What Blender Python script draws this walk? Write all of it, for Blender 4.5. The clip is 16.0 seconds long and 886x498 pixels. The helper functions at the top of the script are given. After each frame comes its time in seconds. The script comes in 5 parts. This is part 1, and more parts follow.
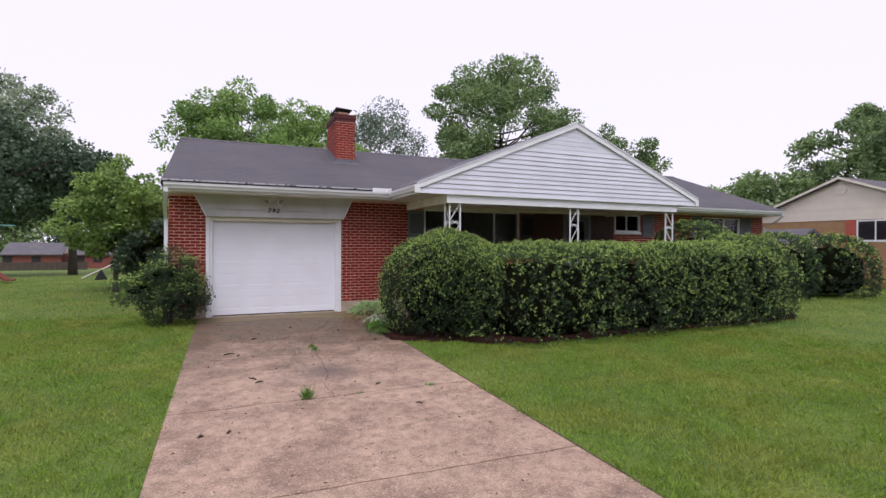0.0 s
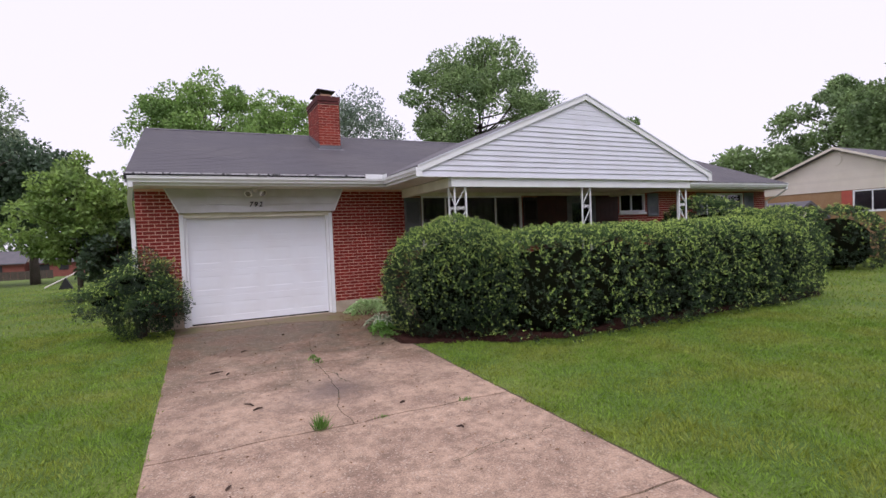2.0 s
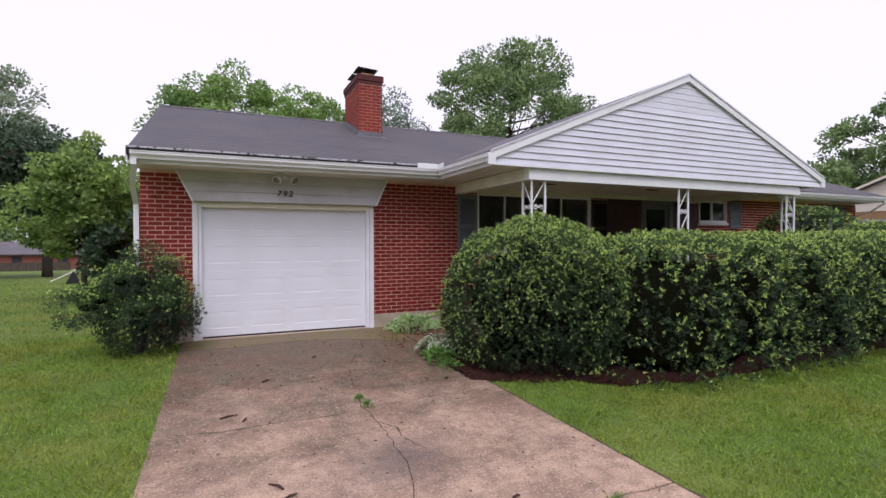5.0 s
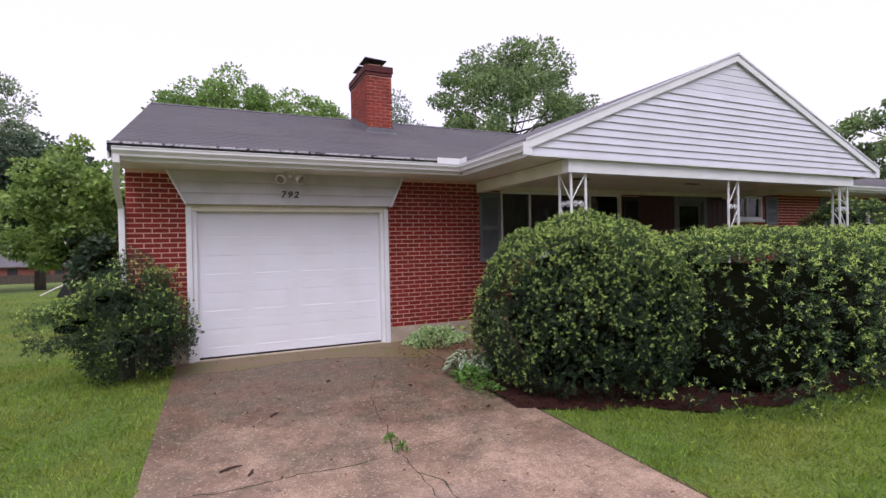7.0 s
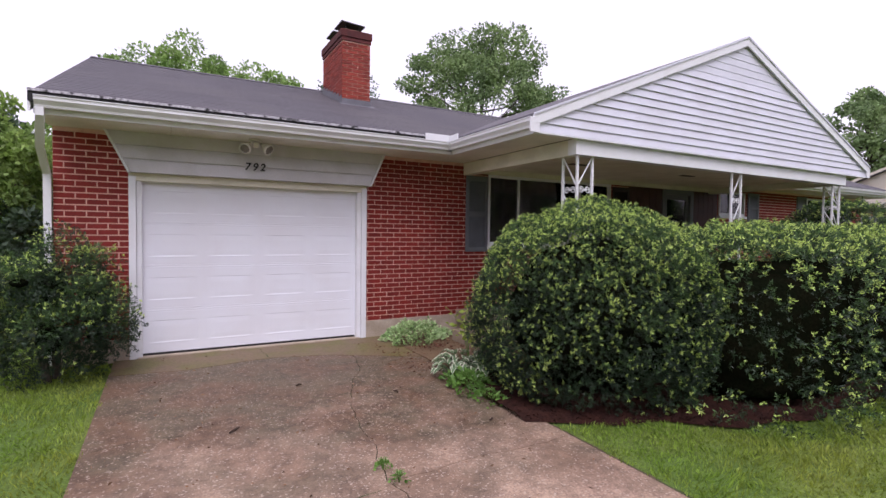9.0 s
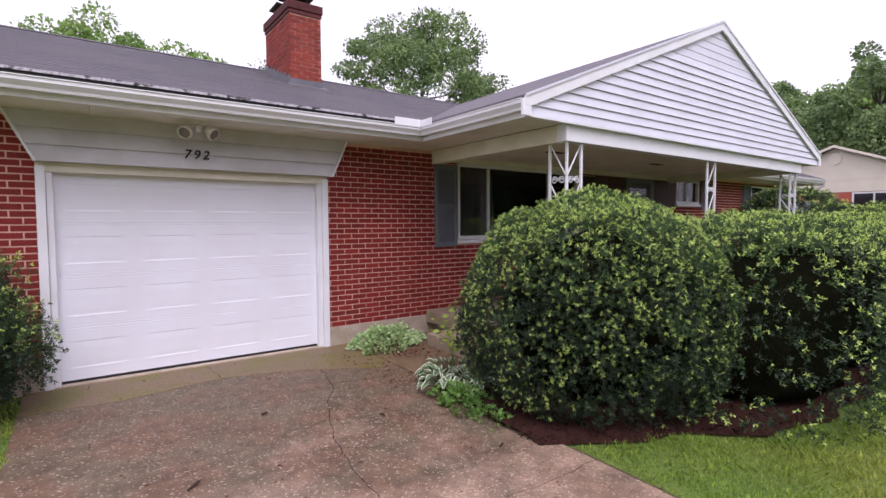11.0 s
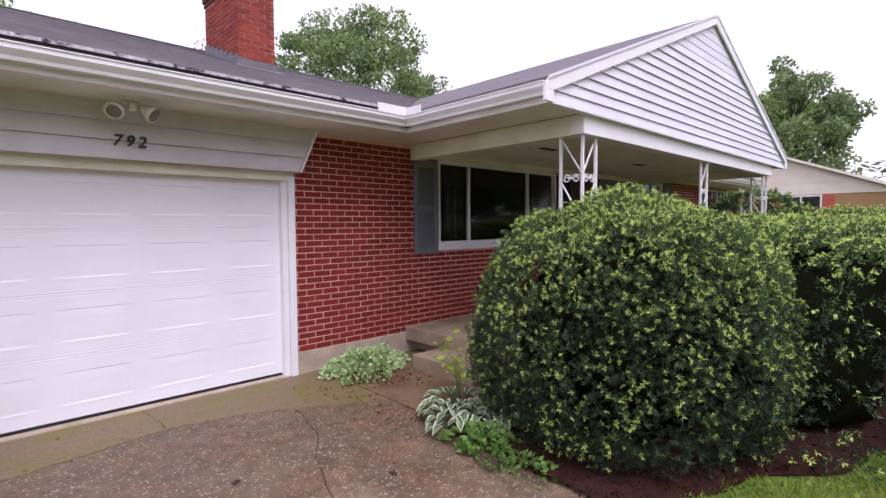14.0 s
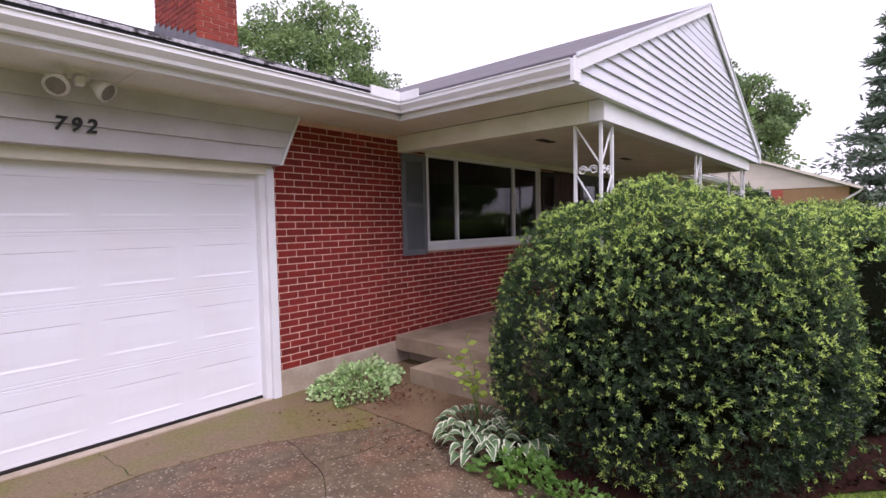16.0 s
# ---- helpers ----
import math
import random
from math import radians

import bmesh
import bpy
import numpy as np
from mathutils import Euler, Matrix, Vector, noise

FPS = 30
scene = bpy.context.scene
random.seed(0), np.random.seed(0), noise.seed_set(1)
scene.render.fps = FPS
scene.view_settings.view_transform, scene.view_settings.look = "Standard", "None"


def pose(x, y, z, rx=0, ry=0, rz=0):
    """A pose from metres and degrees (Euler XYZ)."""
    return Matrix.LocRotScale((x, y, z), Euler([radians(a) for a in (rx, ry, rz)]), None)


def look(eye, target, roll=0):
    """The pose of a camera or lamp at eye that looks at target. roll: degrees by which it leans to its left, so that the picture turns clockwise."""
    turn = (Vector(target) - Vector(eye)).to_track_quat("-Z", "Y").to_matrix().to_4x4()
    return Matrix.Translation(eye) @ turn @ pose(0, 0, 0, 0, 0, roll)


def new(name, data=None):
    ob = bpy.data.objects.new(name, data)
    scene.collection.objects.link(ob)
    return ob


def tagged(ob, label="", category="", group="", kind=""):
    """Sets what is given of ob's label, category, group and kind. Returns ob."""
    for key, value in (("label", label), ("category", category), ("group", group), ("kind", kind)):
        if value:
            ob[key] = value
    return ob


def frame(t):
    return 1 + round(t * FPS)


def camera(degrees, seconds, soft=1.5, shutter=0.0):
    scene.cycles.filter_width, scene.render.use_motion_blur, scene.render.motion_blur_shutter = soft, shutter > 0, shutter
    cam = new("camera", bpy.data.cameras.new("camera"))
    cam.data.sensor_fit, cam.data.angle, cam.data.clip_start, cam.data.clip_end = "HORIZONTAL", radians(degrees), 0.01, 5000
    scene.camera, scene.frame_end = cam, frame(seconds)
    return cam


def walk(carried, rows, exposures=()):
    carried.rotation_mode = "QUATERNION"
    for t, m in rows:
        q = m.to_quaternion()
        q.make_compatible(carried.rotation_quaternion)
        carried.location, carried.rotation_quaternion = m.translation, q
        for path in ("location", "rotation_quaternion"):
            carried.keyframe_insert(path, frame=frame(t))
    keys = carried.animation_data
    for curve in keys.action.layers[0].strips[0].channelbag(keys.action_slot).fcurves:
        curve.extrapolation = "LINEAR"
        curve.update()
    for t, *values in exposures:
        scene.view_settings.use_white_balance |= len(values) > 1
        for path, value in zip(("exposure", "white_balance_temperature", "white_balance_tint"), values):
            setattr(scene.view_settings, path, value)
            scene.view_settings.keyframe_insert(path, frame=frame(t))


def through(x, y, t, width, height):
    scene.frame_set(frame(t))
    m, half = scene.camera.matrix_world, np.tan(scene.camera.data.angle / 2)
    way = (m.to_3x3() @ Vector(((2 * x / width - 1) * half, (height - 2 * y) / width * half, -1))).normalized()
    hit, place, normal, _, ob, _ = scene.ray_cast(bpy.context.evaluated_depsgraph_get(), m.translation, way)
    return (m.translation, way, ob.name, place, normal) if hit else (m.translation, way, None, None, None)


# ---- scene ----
cam = camera(83.0, 16.0)
METRES, EYE, TILT, LEAN, TURN = 7.47, 1.42, 0.0, 0.0, -20.5
PATH = [
    (0, (-0.663, 0.104, 1.615), (0.135, 1.938, 1.596), 0.3),
    (0.5, (-0.708, 0.375, 1.621), (0.168, 2.172, 1.576), -1.1),
    (1, (-0.68, 0.671, 1.612), (0.15, 2.491, 1.607), -1.4),
    (1.5, (-0.668, 0.983, 1.606), (0.178, 2.796, 1.584), -0.9),
    (2, (-0.733, 1.261, 1.606), (0.143, 3.059, 1.545), -2.3),
    (2.5, (-0.687, 1.554, 1.616), (0.184, 3.353, 1.535), -1.4),
    (3, (-0.732, 2.164, 1.624), (0.173, 3.946, 1.557), 0.3),
    (3.5, (-0.722, 2.426, 1.626), (0.168, 4.213, 1.509), 0.3),
    (4, (-0.685, 2.702, 1.58), (0.103, 4.54, 1.559), 0.3),
    (6.5, (-0.708, 4.031, 1.553), (0.175, 5.825, 1.501), -0.8),
    (7, (-0.671, 4.263, 1.554), (0.154, 6.085, 1.539), -1.2),
    (7.5, (-0.634, 4.495, 1.527), (0.192, 6.316, 1.492), 0.3),
    (8, (-0.689, 4.718, 1.52), (0.271, 6.47, 1.432), -0.4),
    (8.5, (-0.732, 4.898, 1.537), (0.303, 6.606, 1.423), -0.9),
    (9, (-0.663, 5.121, 1.527), (0.304, 6.87, 1.465), 0.7),
    (9.5, (-0.643, 5.305, 1.531), (0.365, 7.032, 1.46), 1.1),
    (12, (-0.773, 6.26, 1.623), (0.521, 7.781, 1.514), 0.1),
    (12.5, (-0.76, 6.393, 1.605), (0.579, 7.875, 1.503), 1.1),
    (13, (-0.696, 6.599, 1.611), (0.502, 8.201, 1.574), 0.0),
    (13.5, (-0.672, 6.808, 1.602), (0.579, 8.367, 1.54), 0.3),
    (14, (-0.697, 7.003, 1.62), (0.681, 8.449, 1.525), -0.4),
    (14.5, (-0.661, 7.238, 1.589), (0.651, 8.747, 1.538), -1.5),
    (15, (-0.602, 7.422, 1.604), (0.672, 8.964, 1.59), -1.0),
    (15.5, (-0.627, 7.587, 1.609), (0.725, 9.06, 1.553), -1.8),
    (16, (-0.66, 7.741, 1.611), (0.852, 9.047, 1.512), -1.2),
]
EXPOSURES = [(0, -0.05, 6050, 19), (4, -0.02, 6050, 19), (7, 0.06, 6050, 22), (9.5, 0.17, 6050, 24), (12, 0.38, 6050, 26), (16, 0.43, 6050, 27)]
walk(cam, [(t, look(eye, target, roll)) for t, eye, target, roll in PATH], EXPOSURES)

# ---- light ----
SUN_EL, SUN_AZ = 56.0, 200.0
world = bpy.data.worlds.new("overcast_world")
scene.world = world
world.use_nodes = True
wn, wl = world.node_tree.nodes, world.node_tree.links
wn.clear()
sky = wn.new("ShaderNodeTexSky")
sky.sky_type = "NISHITA"
sky.sun_disc = False
sky.sun_elevation, sky.sun_rotation = radians(SUN_EL), radians(SUN_AZ)
sky.dust_density, sky.ozone_density = 4.0, 1.0
sky_bg = wn.new("ShaderNodeBackground")
sky_bg.inputs["Strength"].default_value = 0.02
wl.new(sky.outputs[0], sky_bg.inputs["Color"])
cloud_bg = wn.new("ShaderNodeBackground")
cloud_bg.inputs["Color"].default_value = (1.0, 0.945, 0.99, 1)
cloud_bg.inputs["Strength"].default_value = 0.98
sky_add = wn.new("ShaderNodeAddShader")
wl.new(sky_bg.outputs[0], sky_add.inputs[0])
wl.new(cloud_bg.outputs[0], sky_add.inputs[1])
wo = wn.new("ShaderNodeOutputWorld")
wl.new(sky_add.outputs[0], wo.inputs["Surface"])

sun = new("sun", bpy.data.lights.new("sun", "SUN"))
sun.data.energy, sun.data.angle, sun.data.color = 1.75, radians(34), (1.0, 0.97, 0.93)
az = radians(SUN_AZ)
sun.matrix_world = look((0, 0, 0), (-math.sin(az) * math.cos(radians(SUN_EL)), -math.cos(az) * math.cos(radians(SUN_EL)), -math.sin(radians(SUN_EL))))

# ---- materials ----
def material(name, base, rough=0.7, vary=0.15, scale=6.0, fine=60.0, bump=0.2, metal=0.0, second=None, amount=0.5, island=0.0, obj=0.0, dist=0.004, lo=0.42, hi=0.62, spec=0.4):
    """A surface in two scales: broad patches towards a second colour, fine grain, bump, and a shift for each piece."""
    m = bpy.data.materials.new(name)
    m.use_nodes = True
    n, l = m.node_tree.nodes, m.node_tree.links
    b = n["Principled BSDF"]
    co = n.new("ShaderNodeTexCoord")
    big, small = n.new("ShaderNodeTexNoise"), n.new("ShaderNodeTexNoise")
    big.inputs["Scale"].default_value, small.inputs["Scale"].default_value = scale, fine
    big.inputs["Detail"].default_value, small.inputs["Detail"].default_value = 5, 6
    geo = n.new("ShaderNodeNewGeometry")
    l.new(geo.outputs["Position"], big.inputs["Vector"])
    l.new(geo.outputs["Position"], small.inputs["Vector"])
    ramp = n.new("ShaderNodeMapRange")
    ramp.inputs["From Min"].default_value, ramp.inputs["From Max"].default_value = lo, hi
    ramp.inputs["To Max"].default_value = amount
    l.new(big.outputs["Fac"], ramp.inputs["Value"])
    mix = n.new("ShaderNodeMix")
    mix.data_type = "RGBA"
    mix.inputs["A"].default_value = (*base, 1)
    mix.inputs["B"].default_value = (*(second or [c * 0.75 for c in base]), 1)
    l.new(ramp.outputs["Result"], mix.inputs["Factor"])
    hsv = n.new("ShaderNodeHueSaturation")
    l.new(mix.outputs["Result"], hsv.inputs["Color"])
    val = n.new("ShaderNodeMapRange")
    val.inputs["From Min"].default_value, val.inputs["From Max"].default_value = 0.3, 0.7
    val.inputs["To Min"].default_value, val.inputs["To Max"].default_value = 1 - vary, 1 + vary
    l.new(small.outputs["Fac"], val.inputs["Value"])
    last = val.outputs["Result"]
    for out, size in ((geo.outputs["Random Per Island"], island), (None, obj)):
        if size:
            if out is None:
                out = n.new("ShaderNodeObjectInfo").outputs["Random"]
            shift = n.new("ShaderNodeMapRange")
            shift.inputs["To Min"].default_value, shift.inputs["To Max"].default_value = 1 - size, 1 + size
            l.new(out, shift.inputs["Value"])
            mul = n.new("ShaderNodeMath")
            mul.operation = "MULTIPLY"
            l.new(last, mul.inputs[0])
            l.new(shift.outputs["Result"], mul.inputs[1])
            last = mul.outputs[0]
    l.new(last, hsv.inputs["Value"])
    l.new(hsv.outputs["Color"], b.inputs["Base Color"])
    b.inputs["Roughness"].default_value, b.inputs["Metallic"].default_value = rough, metal
    b.inputs["Specular IOR Level"].default_value = spec
    if bump:
        bp = n.new("ShaderNodeBump")
        bp.inputs["Strength"].default_value, bp.inputs["Distance"].default_value = bump, dist
        l.new(small.outputs["Fac"], bp.inputs["Height"])
        l.new(bp.outputs["Normal"], b.inputs["Normal"])
    return m


def leafy(name, base, second, island=0.35, rough=0.55, through=0.25, scale=3.0):
    """A leaf: two greens in patches, a shift for each leaf, some light through it."""
    m = material(name, base, rough, 0.1, scale, 40, 0, second=second, amount=0.8, island=island, spec=0.5)
    n, l = m.node_tree.nodes, m.node_tree.links
    b = n["Principled BSDF"]
    hsv = [x for x in n if x.type == "HUE_SAT"][0]
    tr = n.new("ShaderNodeBsdfTranslucent")
    l.new(hsv.outputs["Color"], tr.inputs["Color"])
    mx = n.new("ShaderNodeMixShader")
    mx.inputs[0].default_value = through
    l.new(b.outputs[0], mx.inputs[1])
    l.new(tr.outputs[0], mx.inputs[2])
    l.new(mx.outputs[0], n["Material Output"].inputs["Surface"])
    return m


BRICK = material("brick_red", (0.200, 0.018, 0.013), 0.8, 0.22, 5, 90, 0.5, second=(0.148, 0.014, 0.012), obj=0.16, island=0.16, dist=0.003)
MORTAR = material("mortar", (0.71, 0.47, 0.38), 0.9, 0.15, 8, 120, 0.4, second=(0.61, 0.36, 0.28), amount=0.7)
TAN_BRICK = material("tan_brick", (0.36, 0.22, 0.11), 0.85, 0.2, 4, 60, 0.3, second=(0.42, 0.27, 0.15), island=0.12, obj=0.12)
SHINGLE = material("shingle_grey", (0.100, 0.094, 0.106), 0.72, 0.18, 1.2, 180, 0.3, second=(0.125, 0.114, 0.124), amount=0.9)
WHITE = material("white_paint", (0.78, 0.79, 0.82), 0.5, 0.03, 3, 70, 0.05, second=(0.70, 0.70, 0.70), amount=0.5)
DOOR_WHITE = material("door_white", (0.80, 0.82, 0.88), 0.42, 0.02, 2, 200, 0.06, second=(0.76, 0.76, 0.80), amount=0.5, dist=0.001)
CREAM = material("cream_white", (0.74, 0.71, 0.59), 0.6, 0.05, 3, 60, 0.05, second=(0.60, 0.57, 0.46), amount=0.6)
SIDING = material("siding_white", (0.66, 0.67, 0.75), 0.45, 0.03, 2, 90, 0.08, second=(0.60, 0.60, 0.66), amount=0.6, dist=0.001, obj=0.02)
# white siding greyed to carry the eave's shade, with dirt in the patches
HEADER = material("header_siding_shaded", (0.60, 0.59, 0.62), 0.55, 0.04, 2, 60, 0.08, second=(0.46, 0.45, 0.44), amount=0.6, obj=0.03)
CREAM_SIDING = material("cream_siding", (0.76, 0.70, 0.60), 0.55, 0.03, 2, 90, 0.08, second=(0.68, 0.62, 0.52), obj=0.03)
SOFFIT = material("soffit_paint", (0.74, 0.71, 0.62), 0.6, 0.06, 1.8, 40, 0.05, second=(0.54, 0.50, 0.42), amount=0.75, lo=0.46, hi=0.72)
SHUTTER = material("shutter_grey", (0.16, 0.17, 0.19), 0.6, 0.08, 5, 80, 0.1)
SHUTTER_DARK = material("shutter_dark", (0.035, 0.022, 0.026), 0.6, 0.1, 5, 80, 0.1)
DARK = material("dark_metal", (0.02, 0.02, 0.022), 0.55, 0.2, 10, 80, 0.2)
BLACK = material("black_paint", (0.012, 0.012, 0.013), 0.5, 0.1, 10, 80, 0.1)
LEAD = material("flashing", (0.16, 0.16, 0.18), 0.55, 0.2, 6, 60, 0.2, metal=0.3)
CLAY = material("clay_flue", (0.50, 0.30, 0.20), 0.8, 0.15, 8, 80, 0.2)
CROWN = material("chimney_cap_brick", (0.115, 0.030, 0.028), 0.9, 0.25, 8, 70, 0.5, second=(0.05, 0.02, 0.022), obj=0.2)
INSIDE = material("inner_plaster", (0.32, 0.30, 0.27), 0.9, 0.05, 2, 40, 0.05)
CURTAIN = material("drawn_curtain", (0.68, 0.60, 0.63), 0.9, 0.1, 4, 60, 0.1)
STEEL = material("floodlight_grey", (0.68, 0.65, 0.59), 0.5, 0.1, 20, 100, 0.1)
LENS = material("floodlight_lens", (0.20, 0.18, 0.15), 0.12, 0.08, 30, 100, 0.05)
CONCRETE_DARK = material("porch_concrete", (0.33, 0.26, 0.185), 0.85, 0.12, 3, 90, 0.3, second=(0.22, 0.17, 0.115), amount=0.8)
FOUNDATION = material("foundation_concrete", (0.45, 0.37, 0.30), 0.9, 0.12, 4, 80, 0.4, second=(0.33, 0.27, 0.20), amount=0.8)
SOIL = material("crack_soil", (0.05, 0.045, 0.025), 0.95, 0.3, 6, 60, 0.5, second=(0.055, 0.075, 0.02), amount=0.9)
EDGE_SOIL_SHADOW = material("edge_soil_shadow", (0.085, 0.060, 0.036), 0.95, 0.4, 7, 60, 0.6, second=(0.05, 0.06, 0.02), amount=0.9)
MULCH = material("mulch", (0.020, 0.009, 0.007), 0.95, 0.45, 9, 60, 0.9, second=(0.038, 0.015, 0.010), island=0.4, dist=0.01, spec=0.1)
BARK = material("bark", (0.085, 0.068, 0.055), 0.95, 0.3, 3, 30, 0.8, second=(0.05, 0.042, 0.035), dist=0.02)
LITTER = material("dry_litter", (0.16, 0.085, 0.045), 0.9, 0.3, 20, 90, 0.3, second=(0.34, 0.24, 0.16), island=0.5)
TWIG = material("dead_twig", (0.055, 0.035, 0.025), 0.9, 0.3, 20, 90, 0.3)
INNER_SHADE = material("inner_shade", (0.006, 0.008, 0.004), 1.0, 0.4, 6, 40, 0.8, second=(0.011, 0.009, 0.005), dist=0.02, spec=0.0)
ASPHALT = material("asphalt", (0.055, 0.055, 0.056), 0.9, 0.2, 2, 120, 0.4)
REDWOOD = material("red_wood", (0.20, 0.055, 0.035), 0.8, 0.2, 4, 40, 0.2)
TEAL = material("teal_plastic", (0.06, 0.22, 0.18), 0.4, 0.05, 4, 40, 0.05)
RED_PANEL = material("red_panel", (0.45, 0.10, 0.07), 0.6, 0.1, 4, 40, 0.1)
# needle tones; the dark one also carries shade of creases and undersides
YEW_OLD_SHADED = leafy("yew_old_shaded_needles", (0.022, 0.048, 0.019), (0.012, 0.028, 0.012), 0.4, 0.5, 0.12)
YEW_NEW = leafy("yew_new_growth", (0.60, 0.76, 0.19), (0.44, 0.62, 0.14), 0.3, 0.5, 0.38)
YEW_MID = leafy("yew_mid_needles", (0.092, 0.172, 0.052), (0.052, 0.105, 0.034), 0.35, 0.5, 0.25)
LEAF_A = leafy("leaf_fresh", (0.265, 0.405, 0.108), (0.160, 0.275, 0.082), 0.35, 0.6, 0.4, 0.4)
LEAF_B = leafy("leaf_mid", (0.235, 0.335, 0.128), (0.145, 0.225, 0.098), 0.4, 0.6, 0.35, 0.4)
LEAF_C = leafy("leaf_dark", (0.085, 0.135, 0.072), (0.055, 0.092, 0.055), 0.4, 0.6, 0.3, 0.4)
LEAF_D = leafy("leaf_light", (0.275, 0.395, 0.098), (0.140, 0.230, 0.066), 0.4, 0.6, 0.4, 0.9)
LEAF_BLUE = leafy("needle_bluegreen", (0.204, 0.270, 0.186), (0.132, 0.186, 0.138), 0.4, 0.7, 0.3, 0.4)
LEAF_FEATHER = leafy("leaf_greygreen", (0.34, 0.41, 0.27), (0.25, 0.32, 0.20), 0.35, 0.6, 0.4, 0.4)
LEAF_YEL = leafy("leaf_yellowgreen", (0.38, 0.48, 0.07), (0.28, 0.40, 0.06), 0.3, 0.5, 0.4)
HOSTA_GREEN = leafy("hosta_green", (0.15, 0.24, 0.11), (0.10, 0.18, 0.085), 0.3, 0.45, 0.25)
HOSTA_RIM = leafy("hosta_rim", (0.70, 0.72, 0.56), (0.55, 0.60, 0.44), 0.2, 0.5, 0.25)
IVY_PALE = leafy("variegated_leaf", (0.52, 0.66, 0.34), (0.28, 0.46, 0.17), 0.35, 0.5, 0.25, 12)
WEED = leafy("weed_green", (0.155, 0.30, 0.058), (0.11, 0.23, 0.042), 0.3, 0.5, 0.3)
GRASS = leafy("grass_blade", (0.184, 0.302, 0.030), (0.258, 0.292, 0.042), 0.4, 0.6, 0.35, 1.1)

# lawn soil and turf
LAWN = material("lawn_turf", (0.085, 0.145, 0.021), 0.95, 0.4, 0.7, 45, 0.9, second=(0.145, 0.185, 0.030), amount=0.8, dist=0.02)


def concrete_paving():
    """Old reddish exposed-aggregate concrete: pale and dark stones, broad damp stains, moss near the building."""
    m = material("driveway_concrete", (0.385, 0.268, 0.192), 0.85, 0.32, 1.7, 75, 0.7, second=(0.21, 0.138, 0.100), amount=0.65, dist=0.006, lo=0.45, hi=0.64)
    n, l = m.node_tree.nodes, m.node_tree.links
    b = n["Principled BSDF"]
    hsv = [x for x in n if x.type == "HUE_SAT"][0]
    geo = [x for x in n if x.type == "NEW_GEOMETRY"][0]
    stones = n.new("ShaderNodeTexVoronoi")
    stones.inputs["Scale"].default_value = 85
    l.new(geo.outputs["Position"], stones.inputs["Vector"])
    pick = n.new("ShaderNodeMapRange")
    pick.inputs["From Min"].default_value, pick.inputs["From Max"].default_value = 0.90, 0.97
    pick.inputs["To Max"].default_value = 0.55
    sep = n.new("ShaderNodeSeparateColor")
    l.new(stones.outputs["Color"], sep.inputs[0])
    l.new(sep.outputs[0], pick.inputs["Value"])
    pale = n.new("ShaderNodeMix")
    pale.data_type = "RGBA"
    pale.inputs["B"].default_value = (0.52, 0.43, 0.35, 1)
    l.new(pick.outputs["Result"], pale.inputs["Factor"])
    pos = n.new("ShaderNodeSeparateXYZ")
    l.new(geo.outputs["Position"], pos.inputs[0])
    wob = n.new("ShaderNodeTexNoise")
    wob.inputs["Scale"].default_value, wob.inputs["Detail"].default_value = 1.3, 4
    l.new(geo.outputs["Position"], wob.inputs["Vector"])
    add = n.new("ShaderNodeMath")
    add.operation = "MULTIPLY_ADD"
    add.inputs[1].default_value = 6.5
    l.new(wob.outputs["Fac"], add.inputs[0])
    l.new(pos.outputs["Y"], add.inputs[2])
    damp = n.new("ShaderNodeMapRange")
    damp.inputs["From Min"].default_value, damp.inputs["From Max"].default_value = 9.9, 12.6
    damp.inputs["To Max"].default_value = 0.85
    l.new(add.outputs[0], damp.inputs["Value"])
    wet = n.new("ShaderNodeMix")
    wet.data_type = "RGBA"
    # grey-green film and brown damp lie in patches of each other
    film = n.new("ShaderNodeTexNoise")
    film.inputs["Scale"].default_value, film.inputs["Detail"].default_value = 1.9, 5
    l.new(geo.outputs["Position"], film.inputs["Vector"])
    film_at = n.new("ShaderNodeMapRange")
    film_at.inputs["From Min"].default_value, film_at.inputs["From Max"].default_value = 0.42, 0.58
    l.new(film.outputs["Fac"], film_at.inputs["Value"])
    damp_tint = n.new("ShaderNodeMix")
    damp_tint.data_type = "RGBA"
    damp_tint.inputs["A"].default_value, damp_tint.inputs["B"].default_value = (0.104, 0.058, 0.031, 1), (0.090, 0.070, 0.040, 1)
    l.new(film_at.outputs["Result"], damp_tint.inputs["Factor"])
    l.new(damp_tint.outputs["Result"], wet.inputs["B"])
    # worn blotches a hand wide
    blot = n.new("ShaderNodeTexNoise")
    blot.inputs["Scale"].default_value, blot.inputs["Detail"].default_value, blot.inputs["Roughness"].default_value = 8.0, 7, 0.72
    l.new(geo.outputs["Position"], blot.inputs["Vector"])
    blot_at = n.new("ShaderNodeMapRange")
    blot_at.inputs["From Min"].default_value, blot_at.inputs["From Max"].default_value = 0.36, 0.60
    blot_at.inputs["To Min"].default_value, blot_at.inputs["To Max"].default_value = 0.66, 1.12
    l.new(blot.outputs["Fac"], blot_at.inputs["Value"])
    worn = n.new("ShaderNodeHueSaturation")
    l.new(hsv.outputs["Color"], wet.inputs["A"])
    l.new(wet.outputs["Result"], worn.inputs["Color"])
    l.new(blot_at.outputs["Result"], worn.inputs["Value"])
    l.new(worn.outputs["Color"], pale.inputs["A"])
    l.new(damp.outputs["Result"], wet.inputs["Factor"])
    away = n.new("ShaderNodeVectorMath")
    away.operation = "DISTANCE"
    away.inputs[1].default_value = (0.55, 6.8, -0.08)
